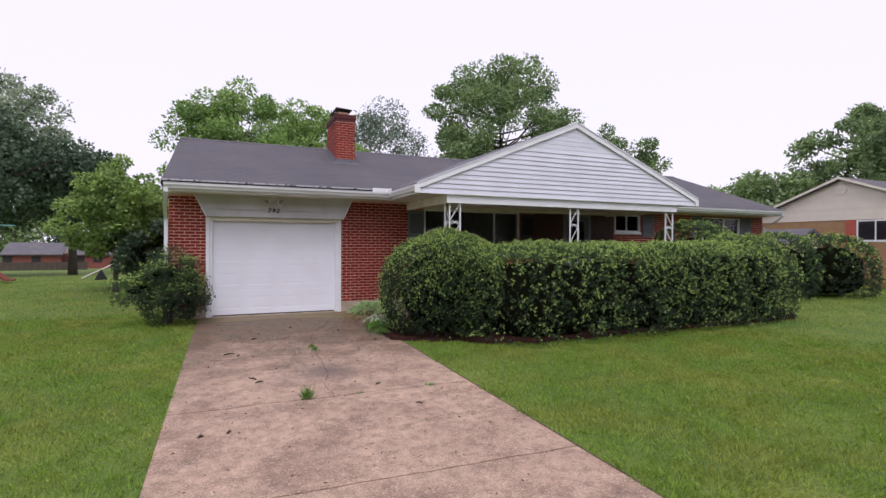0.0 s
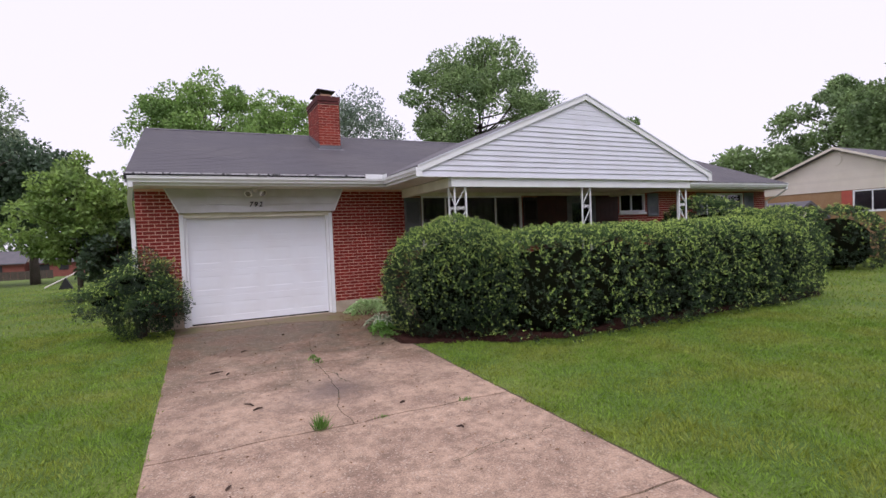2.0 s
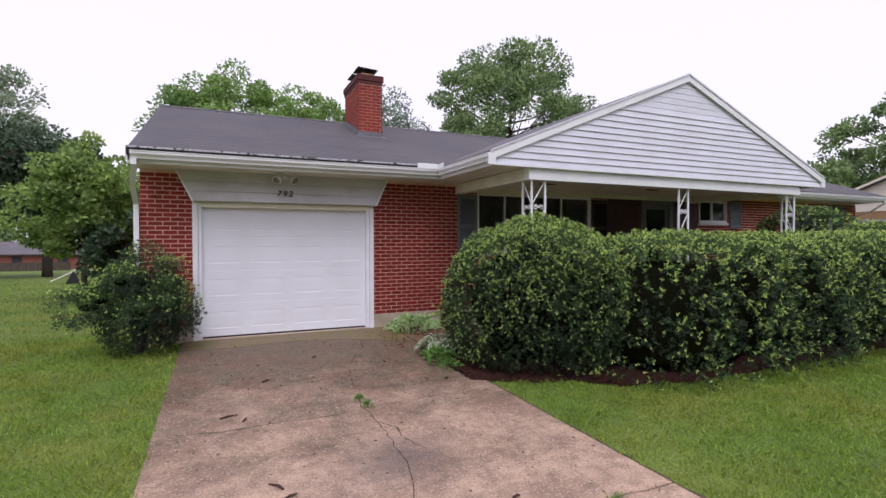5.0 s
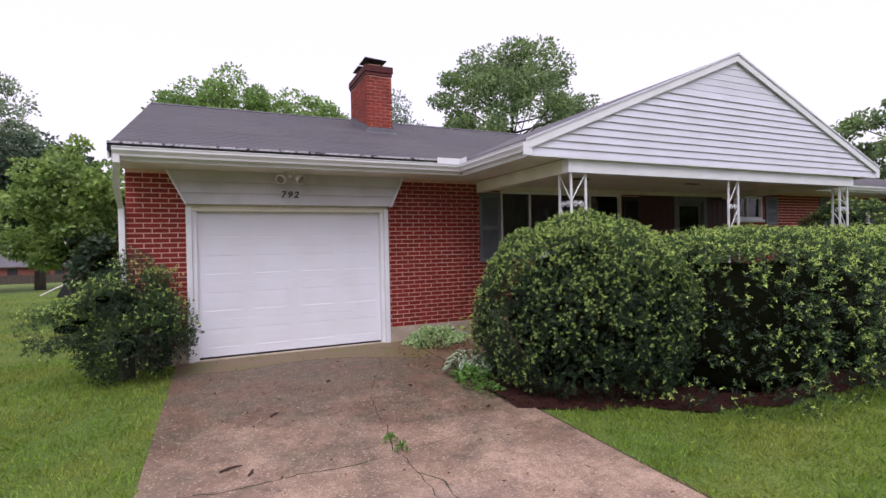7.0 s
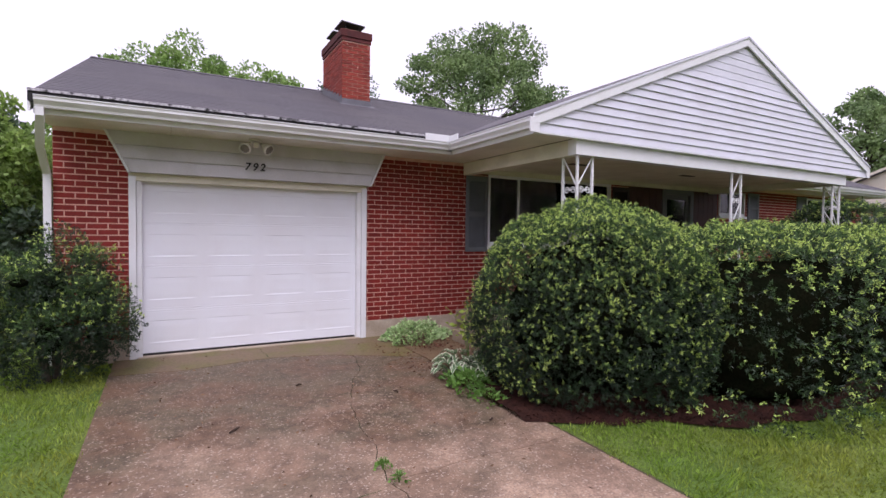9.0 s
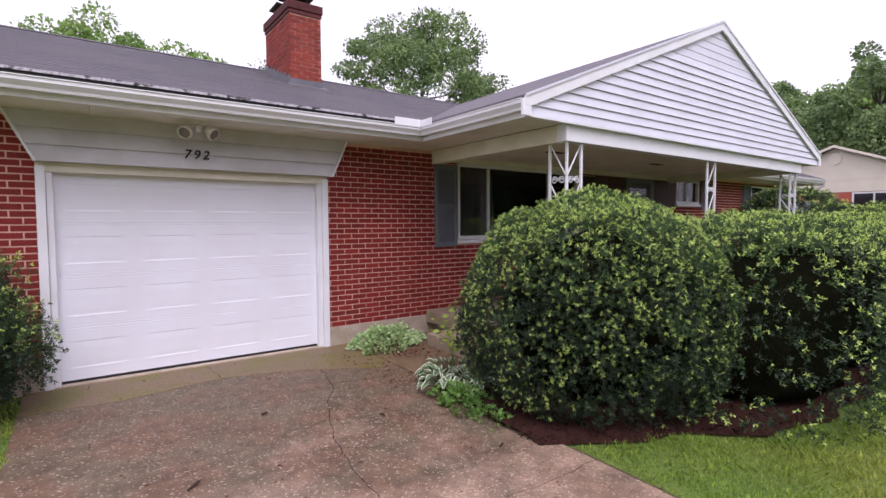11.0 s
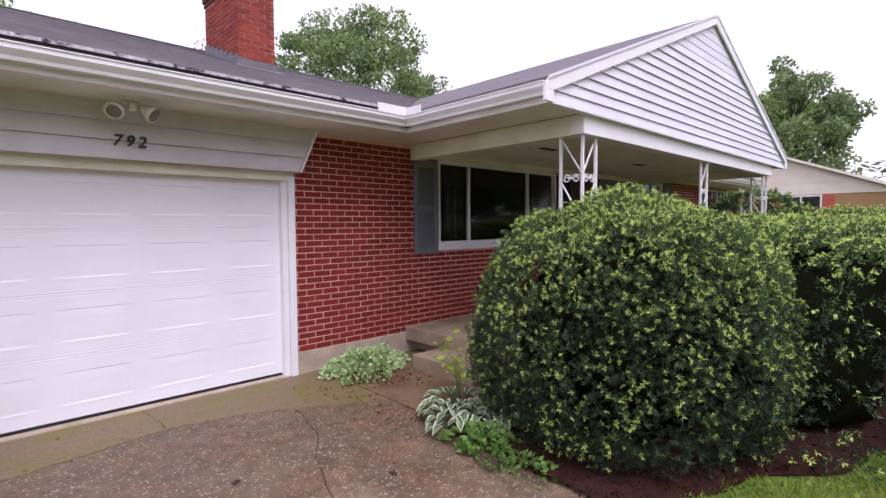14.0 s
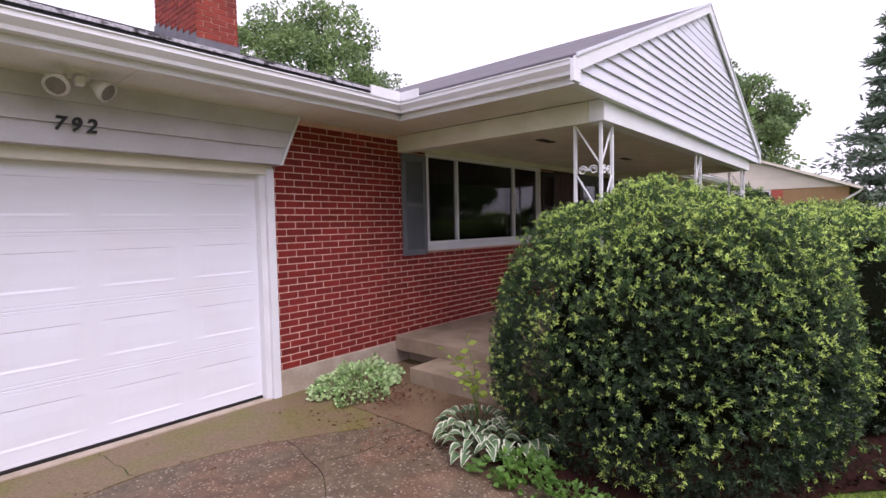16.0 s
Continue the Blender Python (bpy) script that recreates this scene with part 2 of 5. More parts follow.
    l.new(geo.outputs["Position"], away.inputs[0])
    wobble = n.new("ShaderNodeMath")
    wobble.operation = "MULTIPLY_ADD"
    wobble.inputs[1].default_value = 1.1
    l.new(wob.outputs["Fac"], wobble.inputs[0])
    l.new(away.outputs["Value"], wobble.inputs[2])
    oil = n.new("ShaderNodeMapRange")
    oil.inputs["From Min"].default_value, oil.inputs["From Max"].default_value = 0.55, 1.25
    oil.inputs["To Min"].default_value, oil.inputs["To Max"].default_value = 0.62, 0.0
    l.new(wobble.outputs[0], oil.inputs["Value"])
    stain = n.new("ShaderNodeMix")
    stain.data_type = "RGBA"
    stain.inputs["B"].default_value = (0.105, 0.085, 0.08, 1)
    l.new(pale.outputs["Result"], stain.inputs["A"])
    l.new(oil.outputs["Result"], stain.inputs["Factor"])
    l.new(stain.outputs["Result"], b.inputs["Base Color"])
    r = n.new("ShaderNodeMapRange")
    r.inputs["To Min"].default_value, r.inputs["To Max"].default_value = 0.88, 0.55
    l.new(damp.outputs["Result"], r.inputs["Value"])
    l.new(r.outputs["Result"], b.inputs["Roughness"])
    return m


PAVING = concrete_paving()
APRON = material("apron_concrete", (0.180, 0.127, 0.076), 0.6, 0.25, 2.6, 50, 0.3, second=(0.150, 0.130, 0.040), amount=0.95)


def glass_material():
    m = bpy.data.materials.new("window_glass")
    m.use_nodes = True
    n, l = m.node_tree.nodes, m.node_tree.links
    n.remove(n["Principled BSDF"])
    clear, shine, mx, fr = n.new("ShaderNodeBsdfTransparent"), n.new("ShaderNodeBsdfGlossy"), n.new("ShaderNodeMixShader"), n.new("ShaderNodeFresnel")
    clear.inputs[0].default_value = (0.74, 0.73, 0.75, 1)
    shine.inputs["Roughness"].default_value = 0.01
    fr.inputs["IOR"].default_value = 1.5
    l.new(fr.outputs[0], mx.inputs[0])
    l.new(clear.outputs[0], mx.inputs[1])
    l.new(shine.outputs[0], mx.inputs[2])
    l.new(mx.outputs[0], n["Material Output"].inputs["Surface"])
    return m


GLASS = glass_material()

# ---- builders ----
rng = np.random.default_rng(7)


def thing(name, at=(0, 0, 0), label="", category="", group="", kind=""):
    ob = new(name)
    ob.location = at
    ob.empty_display_size = 0.2
    return tagged(ob, label, category, group, kind)


def mesh_object(name, mesh, mat, parent=None, label=""):
    ob = new(name, mesh)
    for m in (mat if isinstance(mat, (list, tuple)) else [mat]):
        mesh.materials.append(m)
    if parent is not None:
        ob.parent = parent
        origin = Vector(parent.location)
        up = parent.parent
        while up is not None:
            origin += Vector(up.location)
            up = up.parent
        ob.location = -origin
    if label:
        ob["label"] = label
    return ob


def part(name, bm, mat, parent=None, label="", smooth=False):
    me = bpy.data.meshes.new(name)
    bmesh.ops.recalc_face_normals(bm, faces=bm.faces)
    bm.to_mesh(me)
    bm.free()
    if smooth:
        me.polygons.foreach_set("use_smooth", [True] * len(me.polygons))
    return mesh_object(name, me, mat, parent, label)


def box(bm, x0, y0, z0, x1, y1, z1):
    vs = [bm.verts.new(p) for p in ((x0, y0, z0), (x1, y0, z0), (x1, y1, z0), (x0, y1, z0), (x0, y0, z1), (x1, y0, z1), (x1, y1, z1), (x0, y1, z1))]
    for f in ((0, 3, 2, 1), (4, 5, 6, 7), (0, 1, 5, 4), (1, 2, 6, 5), (2, 3, 7, 6), (3, 0, 4, 7)):
        bm.faces.new([vs[i] for i in f])
    return vs


def boxes(*dims, bevel=0.0):
    bm = bmesh.new()
    for d in dims:
        box(bm, *d)
    if bevel:
        bmesh.ops.bevel(bm, geom=list(bm.edges), offset=bevel, segments=2, affect="EDGES", profile=0.5)
    return bm


def prism(outline, axis, a, b, bm=None):
    """A closed outline swept along one axis. The outline's pairs are the other two axes in order."""
    bm = bm or bmesh.new()
    def at(p, v):
        q = list(p)
        q.insert("xyz".index(axis), v)
        return bm.verts.new(q)
    r0, r1 = [at(p, a) for p in outline], [at(p, b) for p in outline]
    n = len(outline)
    bm.faces.new(r0)
    bm.faces.new(list(reversed(r1)))
    for i in range(n):
        bm.faces.new((r0[i], r1[i], r1[(i + 1) % n], r0[(i + 1) % n]))
    return bm


def tube(bm, path, radii, sides=8):
    """A round bar along a path, one radius for each point."""
    rings = []
    pts = [Vector(p) for p in path]
    for i, p in enumerate(pts):
        d = (pts[min(i + 1, len(pts) - 1)] - pts[max(i - 1, 0)]).normalized()
        q = d.to_track_quat("Z", "Y")
        r = radii[i] if isinstance(radii, (list, tuple)) else radii
        rings.append([bm.verts.new(p + q @ Vector((r * math.cos(a), r * math.sin(a), 0))) for a in [2 * math.pi * k / sides for k in range(sides)]])
    for a, b in zip(rings, rings[1:]):
        for k in range(sides):
            bm.faces.new((a[k], a[(k + 1) % sides], b[(k + 1) % sides], b[k]))
    bm.faces.new(list(reversed(rings[0])))
    bm.faces.new(rings[-1])
    return bm


def quads_mesh(name, v, slot=None):
    """A mesh of loose four-cornered leaves; v has the shape (n, 4, 3)."""
    n = len(v)
    me = bpy.data.meshes.new(name)
    me.vertices.add(4 * n)
    me.vertices.foreach_set("co", v.astype(np.float32).reshape(-1))
    me.loops.add(4 * n)
    me.loops.foreach_set("vertex_index", np.arange(4 * n, dtype=np.int32))
    me.polygons.add(n)
    me.polygons.foreach_set("loop_start", np.arange(0, 4 * n, 4, dtype=np.int32))
    me.update(calc_edges=True)
    return me


def unit(a):
    return a / np.maximum(np.linalg.norm(a, axis=1, keepdims=True), 1e-6)


def leaves(c, d, length, width, fold=0.25):
    """Kite-shaped leaves from their feet c along d."""
    n = len(c)
    s = unit(np.cross(d, unit(rng.normal(size=(n, 3)))))
    u = np.cross(s, d)
    length, width = np.reshape(length, (-1, 1)) * np.ones((n, 1)), np.reshape(width, (-1, 1)) * np.ones((n, 1))
    mid = c + d * length * 0.5 + u * width * fold
    return np.stack([c, mid + s * width / 2, c + d * length - u * width * fold, mid - s * width / 2], axis=1)


def ripple(p, size, seed, waves=10):
    """A smooth random field over points, about -1 to 1."""
    r = np.random.default_rng(seed)
    k = unit(r.normal(size=(waves, 3))) * (2 * math.pi / size) * r.uniform(0.6, 1.6, (waves, 1))
    return np.sin(p @ k.T + r.uniform(0, 6.28, waves)).sum(1) / math.sqrt(waves) * 0.8


# ---- ground ----
def ground_z(x, y):
    """The lie of the land: falling gently to the street, dropping behind the back lawn."""
    if y < 12:
        return -0.0155 * (12 - max(y, -12))
    if y < 27:
        return 0.0
    return -0.036 * (min(y, 78) - 27)


def ground_sheet():
    xs = sorted(set([-900, -400, -200, -120, -80, -60] + list(np.arange(-44, 60, 2.0)) + [70, 90, 130, 200, 400, 900]))
    ys = sorted(set([-900, -400, -150, -80, -40, -25, -18] + list(np.arange(-12, 40, 1.5)) + list(np.arange(40, 96, 4.0)) + [120, 200, 400, 900]))
    bm = bmesh.new()
    grid = [[bm.verts.new((x, y, ground_z(x, y) - 0.02 + 0.012 * math.sin(x * 0.9 + 0.4 * y) * math.sin(y * 0.7) * (1 if y < 30 else 0))) for x in xs] for y in ys]
    for j in range(len(ys) - 1):
        for i in range(len(xs) - 1):
            bm.faces.new((grid[j][i], grid[j][i + 1], grid[j + 1][i + 1], grid[j + 1][i]))
    return tagged(part("ground", bm, LAWN, smooth=True), "wide mown green lawn running to the distance", "lawn", kind="structure")


ground_sheet()
street = boxes((-200, -16, -0.47, 200, -9, -0.425))
tagged(part("road", street, ASPHALT), "grey asphalt street beyond the front lawn", "road", kind="structure")

# ---- driveway of cracked slabs ----
DRIVE_L, DRIVE_R = -1.2, 2.14


def jag(length, step, size, seed):
    r = random.Random(seed)
    n = max(2, int(length / step))
    out, v = [], 0.0
    for i in range(n + 1):
        v = 0.6 * v + r.uniform(-size, size)
        out.append((i / n, v))
    return out


def cross_line(y0, y1, seed, size=0.012):
    return [(DRIVE_L + (DRIVE_R - DRIVE_L) * f, y0 + (y1 - y0) * f + v) for f, v in jag(3.3, 0.12, size, seed)]


driveway = thing("driveway", (0.5, 6, 0), "old reddish concrete driveway, cracked and stained, with weeds in its joints", "driveway", kind="structure")


def paving_slab(near, far, left, right, mat, gap=0.008, thick=0.09):
    """A slab between two cross lines; left and right are lists of (x, y) going away from the street, or None for the straight edge."""
    def x_at(line, y):
        return float(np.interp(y, [p[1] for p in line], [p[0] for p in line]))
    def span(cross):
        y = sum(p[1] for p in cross) / len(cross)
        lo, hi = x_at(left, y) if left else DRIVE_L, x_at(right, y) if right else DRIVE_R
        mid = [p for p in cross if lo + 0.02 < p[0] < hi - 0.02]
        level = lambda x: float(np.interp(x, [p[0] for p in cross], [p[1] for p in cross]))
        return [(lo + (gap if left else 0), level(lo)), *mid, (hi - (gap if right else 0), level(hi))]
    a, b = span(near), span(far)
    loop = [(x, y + gap) for x, y in a]
    if right:
        loop += [(x - gap, y) for x, y in right if a[-1][1] + 0.03 < y < b[-1][1] - 0.03]
    loop += [(x, y - gap) for x, y in reversed(b)]
    if left:
        loop += [(x + gap, y) for x, y in reversed(left) if a[0][1] + 0.03 < y < b[0][1] - 0.03]
    bm = bmesh.new()
    top = [bm.verts.new((x, y, ground_z(x, y))) for x, y in loop]
    low = [bm.verts.new((x, y, ground_z(x, y) - thick)) for x, y in loop]
    bm.faces.new(top)
    for i in range(len(loop)):
        j = (i + 1) % len(loop)
        bm.faces.new((top[i], low[i], low[j], top[j]))
    bmesh.ops.triangulate(bm, faces=[f for f in bm.faces if len(f.verts) > 4])
    return part("concrete_slab", bm, mat, driveway)


line_apron = [(x, float(np.interp(x, [-1.2, -0.56, 0.0, 0.5, 1.04, 1.41, 1.88, 2.14], [11.36, 11.27, 11.35, 11.40, 11.27, 11.10, 10.85, 10.70])) + y - 11.0) for x, y in cross_line(11.0, 11.0, 3, 0.014)]
line_mid = cross_line(5.75, 5.73, 4, 0.016)
line_low = cross_line(3.72, 3.60, 6, 0.012)
line_far = cross_line(-0.4, -0.4, 8, 0.004)
line_end = cross_line(-8.9, -8.9, 9, 0.001)
line_house = cross_line(12.06, 12.06, 10, 0.0)
long_line = [(float(np.interp(5.66 + 5.5 * f, [5.66, 6.3, 6.84, 7.5, 8.16, 8.69, 9.24, 9.81, 10.64, 11.16], [0.46, 0.47, 0.59, 0.62, 0.60, 0.69, 0.77, 0.92, 1.28, 1.40])) + 0.8 * v, 5.66 + 5.5 * f) for f, v in jag(5.5, 0.10, 0.03, 12)]
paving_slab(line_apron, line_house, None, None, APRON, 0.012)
line_cross = cross_line(8.06, 8.06, 21, 0.02)
paving_slab(line_mid, line_apron, None, long_line, PAVING, 0.0045)
paving_slab(line_mid, line_cross, long_line, None, PAVING, 0.0035)
paving_slab(line_cross, line_apron, long_line, None, PAVING, 0.0035)
paving_slab(line_low, line_mid, None, None, PAVING, 0.014)
paving_slab(line_far, line_low, None, None, PAVING, 0.004)
paving_slab(line_end, line_far, None, None, PAVING, 0.007)
joint = boxes()
for j in range(32):
    y = -9 + j * 0.65
    vs = [joint.verts.new((x, yy, ground_z(x, yy) - 0.011)) for x, yy in ((DRIVE_L, y), (DRIVE_R, y), (DRIVE_R, y + 0.65), (DRIVE_L, y + 0.65))]
    joint.faces.new(vs)
part("joint_filling", joint, SOIL, driveway, "dark soil and moss in the cracks")


def crack(points, width, seed):
    """A jagged open crack: a thin irregular line of soil level with the worn surface."""
    r = random.Random(seed)
    mid = []
    for (xa, ya), (xb, yb) in zip(points, points[1:]):
        n = max(2, int(math.hypot(xb - xa, yb - ya) / 0.05))
        mid += [(xa + (xb - xa) * i / n + r.uniform(-0.014, 0.014), ya + (yb - ya) * i / n + r.uniform(-0.014, 0.014)) for i in range(n)]
    mid.append(points[-1])
    bm = bmesh.new()
    rows = []
    for i, (x, y) in enumerate(mid):
        (xa, ya), (xb, yb) = mid[max(i - 1, 0)], mid[min(i + 1, len(mid) - 1)]
        d = Vector((xb - xa, yb - ya, 0)).normalized()
        w = width * r.uniform(0.25, 1.0) * min(1, 0.3 + 6 * i / len(mid), 0.3 + 6 * (len(mid) - 1 - i) / len(mid))
        z = ground_z(x, y) + 0.0015
        rows.append([bm.verts.new((x - d.y * w * e, y + d.x * w * e, z)) for e in (-0.5, 0.5)])
    for a, b in zip(rows, rows[1:]):
        bm.faces.new((a[0], a[1], b[1], b[0]))
    return part("crack", bm, SOIL, driveway)


crack([(-1.19, 8.03), (-0.69, 7.91), (-0.17, 7.95), (0.14, 7.91), (0.5, 7.96)], 0.016, 1)
crack([(0.38, 12.0), (0.40, 11.7), (0.44, 11.37)], 0.012, 2)
crack([(0.60, 7.62), (0.72, 7.45), (0.70, 7.2), (0.80, 6.9)], 0.014, 3)
crack([(0.92, 9.81), (0.70, 9.72), (0.52, 9.80), (0.30, 9.70)], 0.010, 4)
crack([(0.77, 9.24), (0.95, 9.12), (1.2, 9.15)], 0.009, 5)
crack([(1.28, 10.64), (1.62, 10.52), (1.95, 10.55), (2.13, 10.45)], 0.012, 6)
crack([(-1.18, 9.35), (-0.8, 9.42), (-0.5, 9.36)], 0.008, 7)
crack([(0.9, 4.6), (1.3, 4.72), (1.8, 4.70), (2.12, 4.85)], 0.008, 8)
# bare soil along the concrete, also painting in the overhanging turf's edge shadow
for edge, side_at, wide, seed in ((DRIVE_R, 1, 0.04, 31),):
    r = random.Random(seed)
    bm = bmesh.new()
    rows = []
    for k in range(150):
        y = -6.0 + k * 0.1
        if y > (8.3 if side_at > 0 else 12.0):
            break
        w = wide * r.uniform(0.5, 1.1)
        rows.append([bm.verts.new(p) for p in ((edge - 0.004 * side_at, y, ground_z(edge, y) - 0.010), (edge + side_at * w, y, ground_z(edge, y) - 0.004 + r.uniform(-0.004, 0.004)))])
    for a, b in zip(rows, rows[1:]):
        bm.faces.new((a[0], a[1], b[1], b[0]))
    part("edge_soil_shadow", bm, EDGE_SOIL_SHADOW, driveway, "dark bare soil and painted turf shadow along the edge of the concrete")
# walk from the driveway to the porch steps
walkway = prism([(2.15, 9.75), (3.55, 9.75), (3.55, 12.0), (2.15, 12.0)], "z", -0.10, -0.012)
tagged(part("pavement", walkway, material("walk_concrete", (0.18, 0.122, 0.070), 0.7, 0.2, 2.5, 70, 0.4, second=(0.12, 0.075, 0.04), amount=0.9)), "damp brown concrete path to the porch steps", "path", kind="structure")

# ---- the house ----
WX0, WX1, WY = -1.75, 17.02, 12.02
EAVE_Y, RIDGE_Y, BACK_Y = 11.28, 16.0, 20.72
SLOPE = 0.369
GX0, GX1, GXM, GY = 2.84, 10.60, 6.72, 9.44
G_SLOPE = 0.405


def main_roof_z(y):
    return 2.83 + SLOPE * (y - EAVE_Y if y < RIDGE_Y else BACK_Y - y)


def porch_roof_z(x):
    return 4.42 - G_SLOPE * abs(x - GXM)


house = thing("house", (7.6, 16, 0), "single-storey red brick ranch house with grey roof and white porch gable", "house")
OPENINGS = ((-1.0, 1.83, -0.1, 2.2), (3.99, 6.81, 1.28, 2.52), (8.36, 9.24, 0.31, 2.45), (10.22, 11.22, 1.97, 2.55), (13.98, 15.80, 1.45, 2.56))

# wall with its openings, built from blocks between them
wall_bm = bmesh.new()
edges_x = sorted({WX0, WX1, *[o[0] for o in OPENINGS], *[o[1] for o in OPENINGS]})
edges_z = sorted({0.24, 2.72, *[o[2] for o in OPENINGS if o[2] > 0.24], *[o[3] for o in OPENINGS]})
for xa, xb in zip(edges_x, edges_x[1:]):
    for za, zb in zip(edges_z, edges_z[1:]):
        xm, zm = (xa + xb) / 2, (za + zb) / 2
        if not any(o[0] < xm < o[1] and o[2] < zm < o[3] for o in OPENINGS):
            box(wall_bm, xa, WY + 0.006, za, xb, WY + 0.22, zb)
bmesh.ops.remove_doubles(wall_bm, verts=wall_bm.verts, dist=0.0005)
wall = part("wall", wall_bm, MORTAR, house, "red brick front wall with pale mortar")
side = boxes((WX0, WY + 0.22, 0.0, WX0 + 0.2, 19.9, 2.75), (WX1 - 0.2, WY + 0.22, 0.0, WX1, 19.9, 2.75), (WX0, 19.9, 0, WX1, 20.1, 2.75))
part("side_wall", side, BRICK, house)
for end in (WX0, WX1 - 0.15):
    part("gable_end", prism([(12.1, 2.75), (RIDGE_Y, 4.43), (19.9, 2.75)], "x", end, end + 0.15), CREAM_SIDING, house)
part("foundation", boxes((WX0 - 0.01, WY - 0.015, -0.2, -1.03, WY + 0.22, 0.24), (1.87, WY - 0.015, -0.2, WX1 + 0.01, WY + 0.22, 0.24), bevel=0.004), FOUNDATION, house, "bare concrete foundation")
part("inner_floor", boxes((WX0 + 0.2, WY + 0.22, 0.10, WX1 - 0.2, 19.9, 0.29)), INSIDE, house)
part("inner_ceiling", boxes((WX0 + 0.2, WY + 0.22, 2.60, WX1 - 0.2, 19.9, 2.66)), INSIDE, house)
part("partition", boxes((WX0 + 0.2, 16.2, 0.29, WX1 - 0.2, 16.32, 2.6), (2.9, WY + 0.22, 0.29, 3.0, 16.2, 2.6), (9.6, WY + 0.22, 0.29, 9.7, 16.2, 2.6)), INSIDE, house)

# roofs
roof_bm = prism([(EAVE_Y, 2.83), (RIDGE_Y, main_roof_z(RIDGE_Y)), (BACK_Y, 2.83), (BACK_Y, 2.74), (RIDGE_Y, main_roof_z(RIDGE_Y) - 0.1), (EAVE_Y, 2.74)], "x", WX0 - 0.06, WX1 + 0.05)
roof = part("roof", roof_bm, SHINGLE, house, "grey asphalt shingle roof")
porch_bm = prism([(GX0, porch_roof_z(GX0)), (GXM, 4.42), (GX1, porch_roof_z(GX1)), (GX1, porch_roof_z(GX1) - 0.07), (GXM, 4.34), (GX0, porch_roof_z(GX0) - 0.07)], "y", GY - 0.01, 15.7)
part("porch_roof", porch_bm, SHINGLE, house, "grey asphalt shingle roof of the porch")
# courses of shingles: thin steps up the slope
course_rng = random.Random(11)
courses = bmesh.new()
for k in range(38):
    y = EAVE_Y - 0.01 + k * 0.125
    if y > RIDGE_Y - 0.1:
        break
    z0, z1 = main_roof_z(y), main_roof_z(y + 0.135)
    x = WX0 - 0.07
    while x < WX1 + 0.05:
        w = min(course_rng.choice((0.31, 0.31, 0.62, 0.93)), WX1 + 0.06 - x)
        h = 0.005 + course_rng.uniform(0, 0.002)
        vs = [courses.verts.new(p) for p in ((x + 0.003, y, z0 + h), (x + w - 0.003, y, z0 + h), (x + w - 0.003, y + 0.135, z1 + 0.002), (x + 0.003, y + 0.135, z1 + 0.002), (x + 0.003, y, z0 - 0.002), (x + w - 0.003, y, z0 - 0.002))]
        courses.faces.new(vs[:4])
        courses.faces.new((vs[0], vs[4], vs[5], vs[1]))
        x += w
tagged(part("shingles", courses, material("shingle_tabs", (0.086, 0.080, 0.092), 0.75, 0.15, 0.8, 160, 0.25, second=(0.10, 0.092, 0.10), island=0.07, amount=0.9), roof), kind="stuff")
part("ridge_cap", prism([(RIDGE_Y - 0.14, main_roof_z(RIDGE_Y) - 0.035), (RIDGE_Y, main_roof_z(RIDGE_Y) + 0.022), (RIDGE_Y + 0.14, main_roof_z(RIDGE_Y) - 0.035), (RIDGE_Y, main_roof_z(RIDGE_Y) - 0.02)], "x", WX0 - 0.065, WX1 + 0.055), SHINGLE, roof)
for ex in (WX0 - 0.075, WX1 + 0.055):
    part("rake_trim", prism([(EAVE_Y + 0.02, 2.80), (RIDGE_Y, main_roof_z(RIDGE_Y) - 0.03), (BACK_Y, 2.80), (BACK_Y, 2.66), (RIDGE_Y, main_roof_z(RIDGE_Y) - 0.17), (EAVE_Y + 0.02, 2.66)], "x", ex, ex + 0.02), WHITE, house)

# soffits and fascia
for k in range(4):
    xa = WX0 - 0.04 + k * 1.18
    part("soffit", boxes((xa + 0.0015, 11.36, 2.655, min(xa + 1.18, 2.93) - 0.0015, 12.03, 2.675), bevel=0.002), SOFFIT, house, "white boarded soffit, stained under the eave")
part("soffit", boxes((10.52, 11.36, 2.655, WX1 + 0.04, 12.03, 2.675)), CREAM, house)
part("fascia", boxes((WX0 - 0.04, 11.346, 2.65, 2.93, 11.36, 2.80)), WHITE, house)
part("gable_trim", boxes((GX0 + 0.02, GY + 0.003, 2.638, GX1 - 0.02, 9.511, 2.6535), bevel=0.002), WHITE, house)
part("fascia", boxes((10.60, 11.345, 2.65, WX1 + 0.04, 11.36, 2.80)), WHITE, house)
for xa, xb in ((2.93, 3.51), (9.96, 10.52)):
    for ya, yb in ((9.512, 10.62), (10.625, 12.03)):
        part("soffit", boxes((xa + 0.002, ya, 2.655, xb - 0.002, yb, 2.672), bevel=0.002), SOFFIT, house)
for xa in (2.905, 10.52):
    part("fascia", boxes((xa, GY + 0.03, 2.648, xa + 0.022, 11.36, 2.735)), WHITE, house)


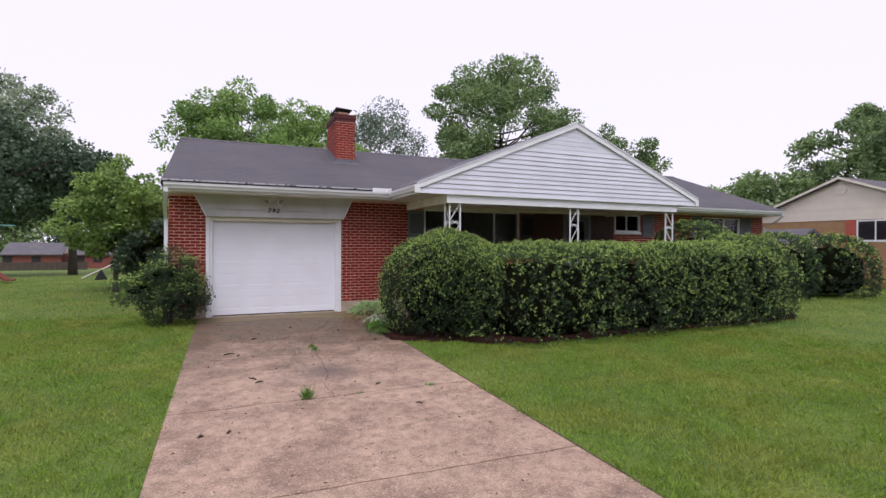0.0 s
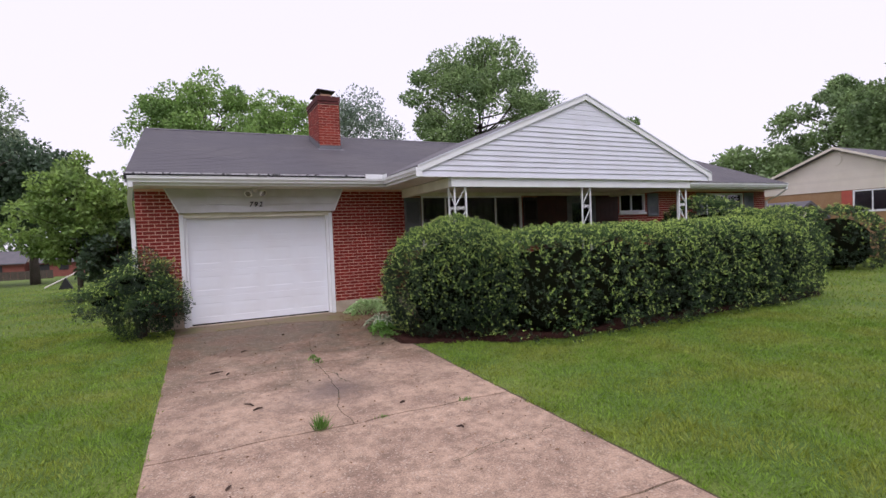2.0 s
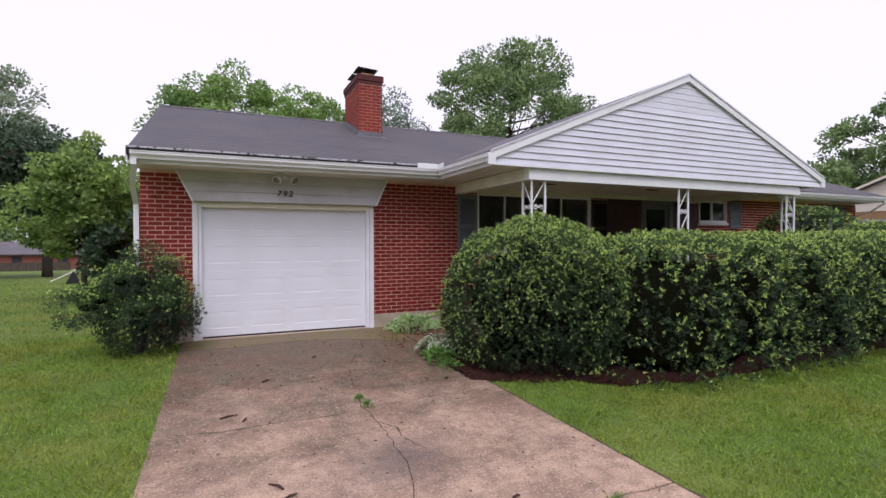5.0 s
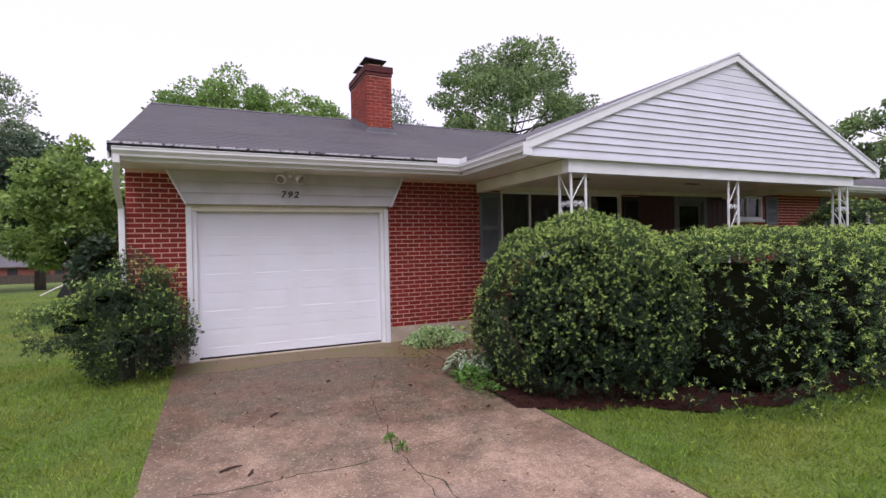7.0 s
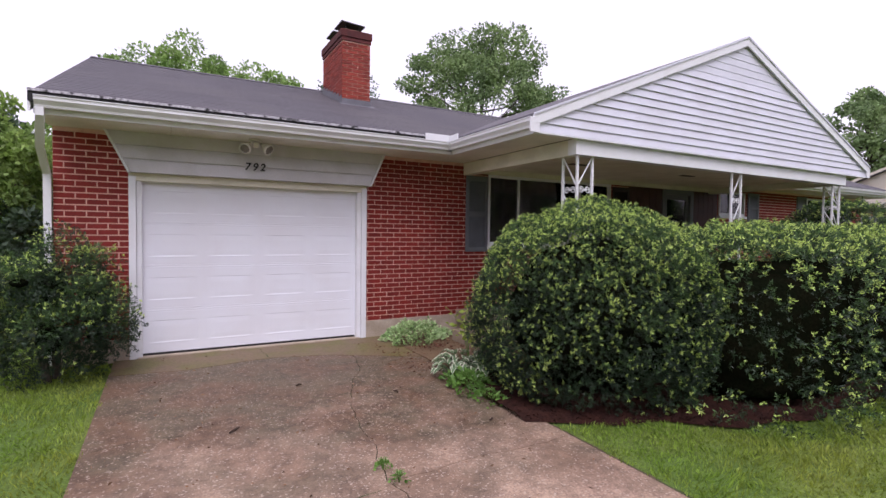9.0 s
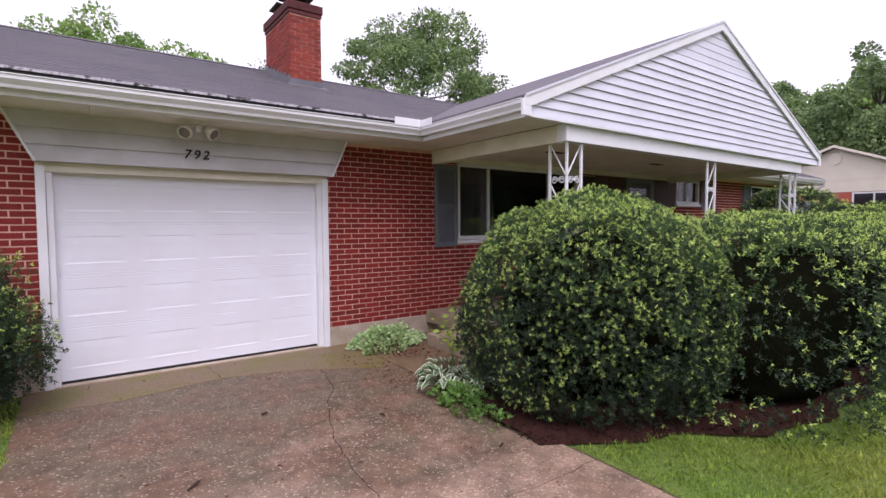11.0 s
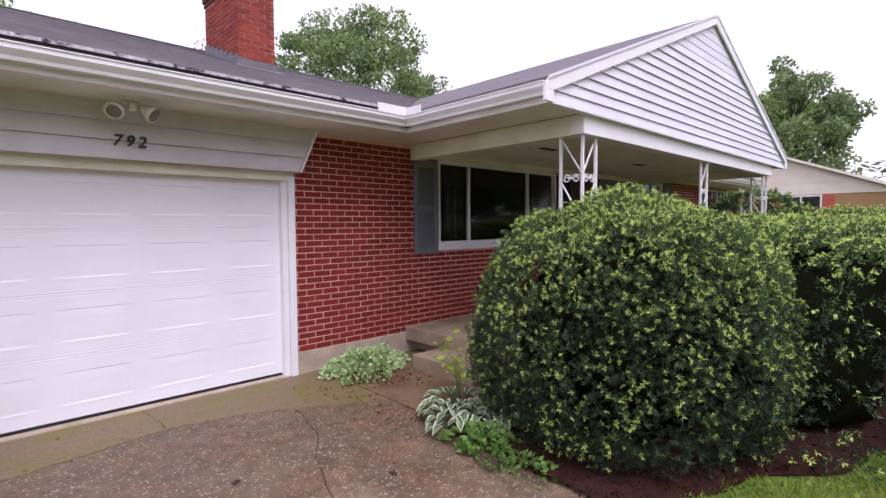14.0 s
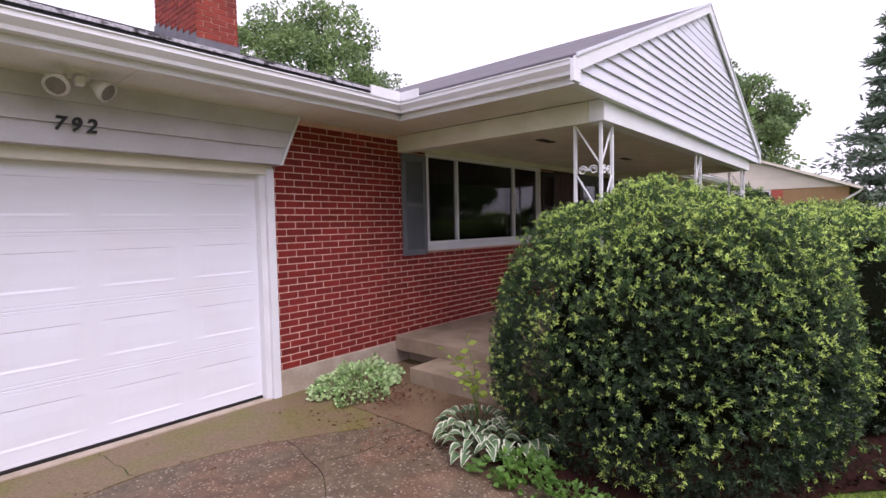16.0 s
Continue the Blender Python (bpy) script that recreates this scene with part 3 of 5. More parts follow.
def gutter(name, p0, p1, out):
    """An ogee gutter from p0 to p1 (x, y, both at the eave line); out is the unit step away from the house."""
    prof = [(0.0, 2.80), (0.0, 2.70), (0.075, 2.70), (0.082, 2.725), (0.115, 2.765), (0.115, 2.795), (0.125, 2.80), (0.125, 2.808), (0.105, 2.808), (0.10, 2.77), (0.07, 2.715), (0.012, 2.712), (0.012, 2.80)]
    bm = bmesh.new()
    rings = [[bm.verts.new((p[0] + out[0] * d, p[1] + out[1] * d, z)) for d, z in prof] for p in (p0, p1)]
    n = len(prof)
    for i in range(n):
        bm.faces.new((rings[0][i], rings[1][i], rings[1][(i + 1) % n], rings[0][(i + 1) % n]))
    for ring in rings:
        for i in range(1, 7):
            bm.faces.new([bm.verts.new(ring[j].co) for j in (0, i, i + 1)])
    return part(name, bm, WHITE, house, "white metal gutter")


gutter("gutter", (WX0 - 0.02, 11.345), (2.90, 11.345), (0, -1))
gutter("gutter", (10.54, 11.345), (WX1 + 0.0, 11.345), (0, -1))
gutter("gutter", (2.905, GY + 0.012), (2.905, 11.345), (-1, 0))
gutter("gutter", (10.54, GY + 0.012), (10.54, 11.345), (1, 0))
guard = prism([(11.252, 2.846), (11.262, 2.874), (11.40, 2.892), (11.40, 2.862), (11.262, 2.846)], "x", WX0 - 0.07, 2.45)
# black strip stands in for the shaded gap between gutter and roof
part("eave_gap_strip", boxes((WX0 - 0.07, 11.268, 2.75, 2.45, 11.278, 2.850)), BLACK, house, "black strip painted in for the dark gap under the roof edge")
part("gutter_guard", guard, material("gutter_debris", (0.018, 0.017, 0.018), 0.8, 0.4, 13, 60, 0.6, second=(0.36, 0.35, 0.37), amount=0.95, lo=0.36, hi=0.48), house, "pale flaking metal strip along the roof edge")
part("splash_guard", boxes((2.42, 11.222, 2.79, 2.79, 11.232, 2.89), (2.782, 10.98, 2.79, 2.792, 11.232, 2.88), bevel=0.002), WHITE, house, "white metal splash guard")


def downspout(path, label):
    bm = bmesh.new()
    rings = []
    pts = [Vector(p) for p in path]
    for i, p in enumerate(pts):
        rings.append([bm.verts.new(p + Vector(o)) for o in ((-0.035, -0.025, 0), (0.035, -0.025, 0), (0.035, 0.025, 0), (-0.035, 0.025, 0))])
    for a, b in zip(rings, rings[1:]):
        for k in range(4):
            bm.faces.new((a[k], a[(k + 1) % 4], b[(k + 1) % 4], b[k]))
    bm.faces.new(rings[0])
    bm.faces.new(list(reversed(rings[-1])))
    return part("downspout", bm, WHITE, house, label)


downspout([(WX0 + 0.02, 11.29, 2.70), (WX0 + 0.02, 11.29, 2.62), (WX0 - 0.04, 11.62, 2.36), (WX0 - 0.045, 11.99, 2.12), (WX0 - 0.045, 12.0, 2.02), (WX0 - 0.045, 12.0, 0.02)], "white metal downspout at the corner")
downspout([(WX1 - 0.02, 11.29, 2.70), (WX1 - 0.02, 11.29, 2.64), (WX1 + 0.05, 11.65, 2.42), (WX1 + 0.05, 12.0, 2.3), (WX1 + 0.05, 12.0, 0.02)], "white metal downspout at the corner")

# porch gable: boards, rake trim, beam, ceiling
gable = part("gable_wall", prism([(GX0 + 0.12, 2.655), (GXM, 4.30), (GX1 - 0.12, 2.655)], "y", GY + 0.03, GY + 0.09), SIDING, house, "white lap siding of the porch gable")
BOARD = 0.1016
k = 0
while True:
    z0 = 2.655 + k * BOARD
    z1 = z0 + BOARD
    half0, half1 = min(3.868, (4.33 - z0) / G_SLOPE), min(3.868, (4.33 - min(z1, 4.32)) / G_SLOPE)
    if half0 < 0.08:
        break
    lip = GY + (0.004 if z0 < 3.68 else 0.0165)  # the boards of the peak lie flatter
    bm = bmesh.new()
    a = [bm.verts.new(p) for p in ((GXM - half0, lip, z0), (GXM + half0, lip, z0), (GXM + half1, GY + 0.022, min(z1, 4.32)), (GXM - half1, GY + 0.022, min(z1, 4.32)))]
    b = [bm.verts.new(p) for p in ((GXM - half0, GY + 0.028, z0), (GXM + half0, GY + 0.028, z0), (GXM + half1, GY + 0.029, min(z1, 4.32)), (GXM - half1, GY + 0.029, min(z1, 4.32)))]
    bm.faces.new(a)
    bm.faces.new(list(reversed(b)))
    for i in range(4):
        bm.faces.new((a[i], b[i], b[(i + 1) % 4], a[(i + 1) % 4]))
    part("siding_board", bm, SIDING, gable)
    k += 1
for s in (-1, 1):
    xe = GXM + s * (GXM - GX0)
    ze = porch_roof_z(GX0)
    part("rake_board", prism([(xe + s * 0.02, ze - 0.02), (GXM, 4.40), (GXM, 4.295), (xe + s * 0.0 - s * 0.06, ze - 0.108), (xe + s * 0.02, ze - 0.108)], "y", GY - 0.022, GY + 0.003), WHITE, house)
    part("drip_edge", prism([(xe + s * 0.03, ze - 0.005), (GXM, 4.432), (GXM, 4.402), (xe + s * 0.03, ze - 0.030)], "y", GY - 0.035, GY - 0.024), SIDING, house)
for xa in (GX0 - 0.06, GX1 - 0.06):
    part("gable_return", boxes((xa, GY - 0.02, 2.640, xa + 0.12, GY + 0.010, 2.80), bevel=0.003), WHITE, house)
part("porch_beam", boxes((3.51, 9.50, 2.468, 9.96, 9.64, 2.652), bevel=0.004), WHITE, house, "white front beam of the porch")
# white like the front beam; the cream puts their shade into the colour
part("porch_beam", boxes((3.513, 9.643, 2.466, 3.65, 12.03, 2.652), bevel=0.004), CREAM, house, "white side beam of the porch, coloured cream as if in shade")
part("porch_beam", boxes((9.82, 9.643, 2.466, 9.957, 12.03, 2.652), bevel=0.004), CREAM, house)
part("frieze_board", boxes((3.652, WY - 0.03, 2.505, 9.818, WY - 0.001, 2.584), bevel=0.003), CREAM, house)
part("porch_ceiling", boxes((3.65, 9.64, 2.585, 9.82, 12.03, 2.61)), CREAM, house)
for vx, vy in ((4.75, 10.75), (7.3, 10.75)):
    part("ceiling_vent", boxes((vx - 0.16, vy - 0.05, 2.576, vx + 0.16, vy + 0.05, 2.586), bevel=0.003), DARK, house, "dark slotted soffit vent")
part("porch_slab", boxes((3.38, 9.40, 0.14, 9.98, 12.0, 0.312), bevel=0.012), CONCRETE_DARK, house, "grey concrete porch floor")
part("porch_base", boxes((3.60, 9.55, -0.2, 9.80, 12.0, 0.138)), FOUNDATION, house)
tagged(part("porch_step", boxes((2.94, 9.85, -0.15, 3.44, 11.34, 0.150), bevel=0.012), CONCRETE_DARK), "worn grey concrete step up to the porch", "step")


def porch_post(x, y, legs):
    """A wrought-iron post: square bars joined by crossed braces and scrolls. legs: offsets of the outer bars from the corner bar."""
    post = part("porch_post", boxes((x - 0.014, y - 0.014, 0.312, x + 0.014, y + 0.014, 2.468), bevel=0.003), WHITE, house, "white wrought-iron post with scrolls")
    for dx, dy in legs:
        part("bar", boxes((x + dx - 0.014, y + dy - 0.014, 0.312, x + dx + 0.014, y + dy + 0.014, 2.468), bevel=0.003), WHITE, post)
        u = Vector((dx, dy, 0)).normalized()
        n = Vector((-u.y, u.x, 0))
        wide = Vector((dx, dy, 0)).length
        for za, zb in ((2.45, 2.12), (2.02, 1.68), (1.30, 1.64), (0.86, 1.20), (0.36, 0.78)):
            p, q = Vector((x, y, zb)) + u * 0.014, Vector((x, y, za)) + u * (wide - 0.014)
            part("brace", tube(bmesh.new(), [p, q], 0.009, 6), WHITE, post)
        scroll = bmesh.new()
        for c, turn in ((0.29, 1), (0.71, -1)):
            pts = []
            for i in range(19):
                a = 1.5 * math.pi * 2 * i / 18
                r = 0.044 * (1 - 0.72 * i / 18)
                pts.append(Vector((x, y, 2.065)) + u * (wide * c + turn * r * math.cos(a)) + Vector((0, 0, r * math.sin(a))))
            tube(scroll, pts, 0.0065, 5)
        tube(scroll, [Vector((x, y, 2.065)) + u * (wide * 0.42), Vector((x, y, 2.065)) + u * (wide * 0.58)], 0.008, 5)
        part("scroll", scroll, WHITE, post)
    return post


porch_post(3.60, 9.57, ((0.24, 0), (0, 0.24)))
porch_post(6.66, 9.57, ((0.23, 0),))
porch_post(9.89, 9.57, ((-0.24, 0), (0, 0.24)))

# ---- windows, shutters and doors ----
def window(x0, x1, z0, z1, mullions, label):
    w = part("window", boxes((x0, WY - 0.02, z0 + 0.06, x0 + 0.035, WY + 0.12, z1), (x1 - 0.035, WY - 0.02, z0 + 0.06, x1, WY + 0.12, z1), (x0 + 0.035, WY - 0.02, z1 - 0.04, x1 - 0.035, WY + 0.12, z1), (x0 + 0.035, WY - 0.02, z0 + 0.06, x1 - 0.035, WY + 0.12, z0 + 0.115), bevel=0.004), WHITE, house, label)
    part("sill", boxes((x0 - 0.03, WY - 0.06, z0, x1 + 0.03, WY + 0.12, z0 + 0.058), bevel=0.006), WHITE, w, "white window sill")
    cuts = [x0 + 0.035, *mullions, x1 - 0.035]
    for m in mullions:
        part("mullion", boxes((m - 0.013, WY + 0.01, z0 + 0.116, m + 0.013, WY + 0.09, z1 - 0.041), bevel=0.003), WHITE, w)
    for a, b in zip(cuts, cuts[1:]):
        pane = part("pane", boxes((a + 0.002, WY + 0.05, z0 + 0.116, b - 0.002, WY + 0.056, z1 - 0.041)), GLASS, w, "dark reflecting window glass")
        pane.visible_shadow = False
    return w


def shutter(x0, x1, z0, z1, mat):
    s = part("shutter", boxes((x0 + 0.01, WY - 0.008, z0 + 0.01, x1 - 0.01, WY - 0.001, z1 - 0.01)), mat, house, "grey louvred window shutter")
    for a, b in ((x0, x0 + 0.05), (x1 - 0.05, x1)):
        part("stile", boxes((a, WY - 0.035, z0, b, WY - 0.002, z1), bevel=0.003), mat, s)
    for a, b in ((z0, z0 + 0.07), (z1 - 0.07, z1), ((z0 + z1) / 2 - 0.03, (z0 + z1) / 2 + 0.03)):
        part("rail", boxes((x0 + 0.05, WY - 0.034, a, x1 - 0.05, WY - 0.002, b), bevel=0.003), mat, s)
    lv = prism([(WY - 0.028, 0.0), (WY - 0.024, 0.0), (WY - 0.009, 0.022), (WY - 0.013, 0.022)], "x", x0 + 0.05, x1 - 0.05)
    me = bpy.data.meshes.new("slat")
    bmesh.ops.recalc_face_normals(lv, faces=lv.faces)
    lv.to_mesh(me)
    lv.free()
    me.materials.append(mat)
    z = z0 + 0.075
    while z < z1 - 0.09:
        if abs(z + 0.012 - (z0 + z1) / 2) > 0.045:
            ob = new("slat", me)
            ob.parent = s
            ob.location = (0, 0, z)
        z += 0.024
    return s


window(3.99, 6.81, 1.28, 2.503, (4.64, 6.05), "wide white-framed picture window of three panes")
window(10.22, 11.22, 1.95, 2.55, (10.72,), "small high white-framed window")
window(13.98, 15.80, 1.45, 2.56, (15.05,), "white-framed window of two panes")
shutter(3.555, 3.965, 1.24, 2.46, SHUTTER)
shutter(6.86, 7.30, 1.24, 2.46, SHUTTER_DARK)
shutter(11.34, 11.78, 1.88, 2.56, SHUTTER)
shutter(13.50, 13.94, 1.36, 2.58, SHUTTER)
shutter(15.86, 16.36, 1.36, 2.58, SHUTTER)
for cx0, cx1, cz0, cz1 in ((3.9, 6.9, 1.1, 2.58), (13.9, 15.9, 1.3, 2.58)):
    folds = bmesh.new()
    cols = [[folds.verts.new((cx0 + (cx1 - cx0) * i / 90, WY + 0.24 + 0.03 * math.sin(i * 1.1) + 0.01 * math.sin(i * 2.7), z)) for z in (cz0, cz1)] for i in range(91)]
    for a, b in zip(cols, cols[1:]):
        folds.faces.new((a[0], b[0], b[1], a[1]))
    bmesh.ops.solidify(folds, geom=folds.faces[:], thickness=0.004)
    part("curtain", folds, CURTAIN, house, "dim drawn curtain behind the glass", True)

front_door = part("front_door", boxes((8.42, WY + 0.13, 0.33, 9.18, WY + 0.17, 2.38), bevel=0.004), SHUTTER_DARK, house, "dark front door behind a white storm door greyed as if shaded")
# white frame and storm door take shutter grey: porch shade in the colour
part("door_frame", boxes((8.30, WY - 0.03, 0.313, 8.41, WY + 0.16, 2.40), (9.19, WY - 0.03, 0.313, 9.30, WY + 0.16, 2.40), (8.30, WY - 0.03, 2.40, 9.30, WY + 0.16, 2.50), bevel=0.004), SHUTTER, front_door)
part("storm_door", boxes((8.415, WY + 0.02, 0.33, 8.50, WY + 0.05, 2.395), (9.10, WY + 0.02, 0.33, 9.185, WY + 0.05, 2.395), (8.50, WY + 0.02, 0.33, 9.10, WY + 0.05, 0.65), (8.50, WY + 0.02, 2.30, 9.10, WY + 0.05, 2.395), bevel=0.003), SHUTTER, front_door)
storm_pane = part("pane", boxes((8.502, WY + 0.03, 0.652, 9.098, WY + 0.035, 2.298)), GLASS, front_door)
storm_pane.visible_shadow = False
part("door_handle", tube(bmesh.new(), [(8.53, WY - 0.02, 1.22), (8.53, WY - 0.045, 1.25), (8.53, WY - 0.045, 1.36), (8.53, WY - 0.02, 1.39)], 0.008, 8), DARK, front_door)

# dark maroon boards added beside the front door to paint in the porch shade
PORCH_SHADE = material("porch_shade_boards", (0.060, 0.018, 0.018), 0.6, 0.15, 4, 60, 0.15, second=(0.035, 0.014, 0.015))
for xa, xb in ((7.31, 8.295), (9.305, 10.15)):
    wide = (xb - xa) / 5
    for k in range(5):
        part("porch_shade_board", boxes((xa + k * wide + 0.003, WY - 0.022, 0.313, xa + (k + 1) * wide - 0.003, WY - 0.003, 2.50), bevel=0.003), PORCH_SHADE, house, "dark maroon board added as porch shade beside the front door")

# garage door of four sections, each with four pressed panels
DX0, DX1, DY = -0.935, 1.755, 12.10
garage = part("garage_door", boxes((DX0 + 0.01, DY + 0.03, 0.02, DX1 - 0.01, DY + 0.045, 2.13)), DOOR_WHITE, house, "white sectional garage door with pressed panels")


def door_section(z0, z1):
    """One leaf of the garage door: four panels pressed in under a lip, fading out at their ends, and fine ribs along the joints."""
    pw = (DX1 - DX0) / 4
    za, zb = z0 + 0.115, z1 - 0.135
    profile = [(z0, 0.0035), (z0 + 0.003, 0.0), (z0 + 0.022, 0.0), (z0 + 0.026, 0.0012), (z0 + 0.031, 0.0), (za - 0.012, 0.0), (za + 0.002, -0.001), (za + 0.018, 0.0042), (za + 0.07, 0.0024), (zb - 0.07, 0.0014), (zb - 0.020, 0.0032), (zb - 0.005, 0.0042), (zb, 0.0), (zb + 0.012, 0.0), (z1 - 0.031, 0.0), (z1 - 0.026, 0.0012), (z1 - 0.022, 0.0), (z1 - 0.003, 0.0), (z1, 0.0035)]
    steps = [(0.0, 0.0), (0.05, 0.0), (0.09, 0.25), (0.14, 0.7), (0.20, 0.95), (pw / 2, 1.0), (pw - 0.20, 0.95), (pw - 0.14, 0.7), (pw - 0.09, 0.25), (pw - 0.05, 0.0)]
    cols = [(DX0 + k * pw + a, f) for k in range(4) for a, f in steps] + [(DX1, 0.0)]
    bm = bmesh.new()
    grid = [[bm.verts.new((x, DY + (d * f if za - 0.013 < z < zb + 0.001 else d), z)) for z, d in profile] for x, f in cols]
    for a, b in zip(grid, grid[1:]):
        for i in range(len(profile) - 1):
            bm.faces.new((a[i], b[i], b[i + 1], a[i + 1]))
    return part("door_section", bm, DOOR_WHITE, garage)


for k in range(4):
    door_section(0.035 + k * 0.525, 0.035 + (k + 1) * 0.525 - 0.001)
part("door_sill", boxes((DX0 - 0.02, WY - 0.02, -0.05, DX1 + 0.02, DY - 0.008, 0.012), bevel=0.004), FOUNDATION, garage, "worn concrete sill under the door")
part("bottom_seal", boxes((DX0, DY - 0.005, 0.002, DX1, DY + 0.03, 0.033), bevel=0.006), BLACK, garage, "black rubber seal under the door")
for xa, xb in ((-1.045, -0.97), (1.795, 1.87)):
    part("door_casing", boxes((xa, WY - 0.035, 0.0, xb, WY + 0.10, 2.155), bevel=0.005), WHITE, house, "white casing of the garage door")
for xa, xb in ((-0.968, -0.915), (1.735, 1.793)):
    part("door_stop", boxes((xa, WY + 0.0, 0.0, xb, WY + 0.095, 2.10), bevel=0.004), WHITE, house)
part("door_head", boxes((-1.045, WY - 0.02, 2.10, 1.87, WY + 0.10, 2.19), bevel=0.004), CREAM, house)
# slanted header of lap boards over the garage door
header = part("header_panel", prism([(-1.02, 2.19), (1.88, 2.19), (2.09, 2.655), (-1.25, 2.655)], "y", WY - 0.085, WY + 0.01), HEADER, house, "white lap-sided header over the garage door")
for k in range(3):
    z0, z1 = 2.192 + k * 0.1545, 2.192 + (k + 1) * 0.1545
    f0, f1 = (z0 - 2.19) / 0.465, (z1 - 2.19) / 0.465
    bm = bmesh.new()
    ring0 = [bm.verts.new(p) for p in ((-1.02 - 0.23 * f0, WY - 0.118, z0), (1.88 + 0.21 * f0, WY - 0.118, z0), (1.88 + 0.21 * f1, WY - 0.092, z1), (-1.02 - 0.23 * f1, WY - 0.092, z1))]
    ring1 = [bm.verts.new((v.co.x, WY - 0.088, v.co.z)) for v in ring0]
    bm.faces.new(ring0)
    bm.faces.new(list(reversed(ring1)))
    for i in range(4):
        bm.faces.new((ring0[i], ring1[i], ring1[(i + 1) % 4], ring0[(i + 1) % 4]))
    part("siding_board", bm, HEADER, header)
for s, xa, xb in ((-1, -1.02, -1.25), (1, 1.88, 2.09)):
    part("corner_trim", prism([(xa, 2.185), (xa + s * 0.028, 2.185), (xb + s * 0.028, 2.655), (xb, 2.655)], "y", WY - 0.13, WY + 0.012), WHITE, header)

# chimney
CX0, CX1, CY0, CY1 = 2.17, 2.71, 14.15, 15.42
chimney = part("chimney", boxes((CX0 + 0.008, CY0 + 0.008, 3.6, CX1 - 0.008, CY1 - 0.008, 5.20)), MORTAR, house, "red brick chimney with dark weathered top")
for z0, z1, g in ((5.05, 5.115, 0.015), (5.118, 5.25, 0.032)):
    part("corbel", boxes((CX0 - g, CY0 - g, z0, CX1 + g, CY1 + g, z1), bevel=0.008), CROWN, chimney, "sooty dark brick corbel")
for fy in (14.55, 15.10):
    part("flue_tile", boxes((2.30, fy - 0.16, 5.24, 2.58, fy + 0.16, 5.37), bevel=0.015), CLAY, chimney, "orange clay flue tile")
    part("flue_cap", prism([(2.21, 5.455), (2.67, 5.425), (2.67, 5.445), (2.21, 5.475)], "y", fy - 0.23, fy + 0.23), BLACK, chimney, "black metal flue cap")
    for lx in (2.31, 2.55):
        for ly in (fy - 0.14, fy + 0.12):
            part("cap_leg", boxes((lx, ly, 5.36, lx + 0.02, ly + 0.02, 5.44)), DARK, chimney)
for k in range(7):
    ya = CY0 - 0.012 + k * (CY1 - CY0 + 0.02) / 7
    yb = ya + (CY1 - CY0 + 0.02) / 7
    zt = main_roof_z(yb) + 0.10
    for xa, xb in ((CX0 - 0.014, CX0 - 0.006), (CX1 + 0.006, CX1 + 0.014)):
        part("step_flashing", prism([(ya, main_roof_z(ya) - 0.05), (yb, main_roof_z(yb) - 0.05), (yb, zt), (ya, zt)], "x", xa, xb), LEAD, chimney, "grey lead step flashing")
part("front_flashing", boxes((CX0 - 0.014, CY0 - 0.022, main_roof_z(CY0) - 0.06, CX1 + 0.014, CY0 - 0.012, main_roof_z(CY0) + 0.10)), LEAD, chimney, "grey lead flashing")
part("apron_flashing", prism([(CY0 - 0.14, main_roof_z(CY0 - 0.14) + 0.012), (CY0, main_roof_z(CY0) + 0.02), (CY0, main_roof_z(CY0) - 0.02), (CY0 - 0.14, main_roof_z(CY0 - 0.14) - 0.02)], "x", CX0 - 0.06, CX1 + 0.06), LEAD, chimney, "grey lead flashing")

# floodlight under the eave and the number on the header
flood = thing("flood_light", (0.305, 11.72, 2.655), "twin-headed grey floodlight fixed under the eave", "lamp")
part("base_plate", tube(bmesh.new(), [(0.305, 11.70, 2.655), (0.305, 11.70, 2.635), (0.305, 11.70, 2.625)], [0.075, 0.072, 0.05], 20), STEEL, flood)
part("body", boxes((0.278, 11.615, 2.555, 0.335, 11.69, 2.615), bevel=0.012), STEEL, flood, "motion sensor box between the lamps")
for sgn in (-1, 1):
    d = Vector((sgn * 0.45 + 0.10, -0.66, -0.58)).normalized()
    p = Vector((0.305 + sgn * 0.085, 11.70, 2.60))
    part("arm", tube(bmesh.new(), [(0.305 + sgn * 0.03, 11.70, 2.63), tuple(p)], 0.012, 8), STEEL, flood)
    head = part("lamp_head", tube(bmesh.new(), [p, p + d * 0.03, p + d * 0.06, p + d * 0.10, p + d * 0.128, p + d * 0.124], [0.026, 0.038, 0.052, 0.070, 0.073, 0.062], 20), STEEL, flood, "", True)
    part("lens", tube(bmesh.new(), [p + d * 0.1245, p + d * 0.130, p + d * 0.134], [0.061, 0.046, 0.015], 20), LENS, head, "clear ribbed glass", True)


def lettering(text, size, depth):
    cu = bpy.data.curves.new("letter", "FONT")
    cu.body, cu.size, cu.extrude, cu.shear, cu.offset = text, size, depth, 0.2, 0.0026
    tmp = bpy.data.objects.new("letter", cu)
    scene.collection.objects.link(tmp)
    me = bpy.data.meshes.new_from_object(tmp.evaluated_get(bpy.context.evaluated_depsgraph_get()))
    bpy.data.objects.remove(tmp)
    return me


for i, ch in enumerate("792"):
    me = lettering(ch, 0.132, 0.005)
    num = mesh_object("house_number", me, BLACK)
    num.matrix_world = pose(0.205 + i * 0.092, WY - 0.128, 2.30, 90, 0, 0)
    tagged(num, "black metal house number %s on the header" % ch, "house number", "house numbers")

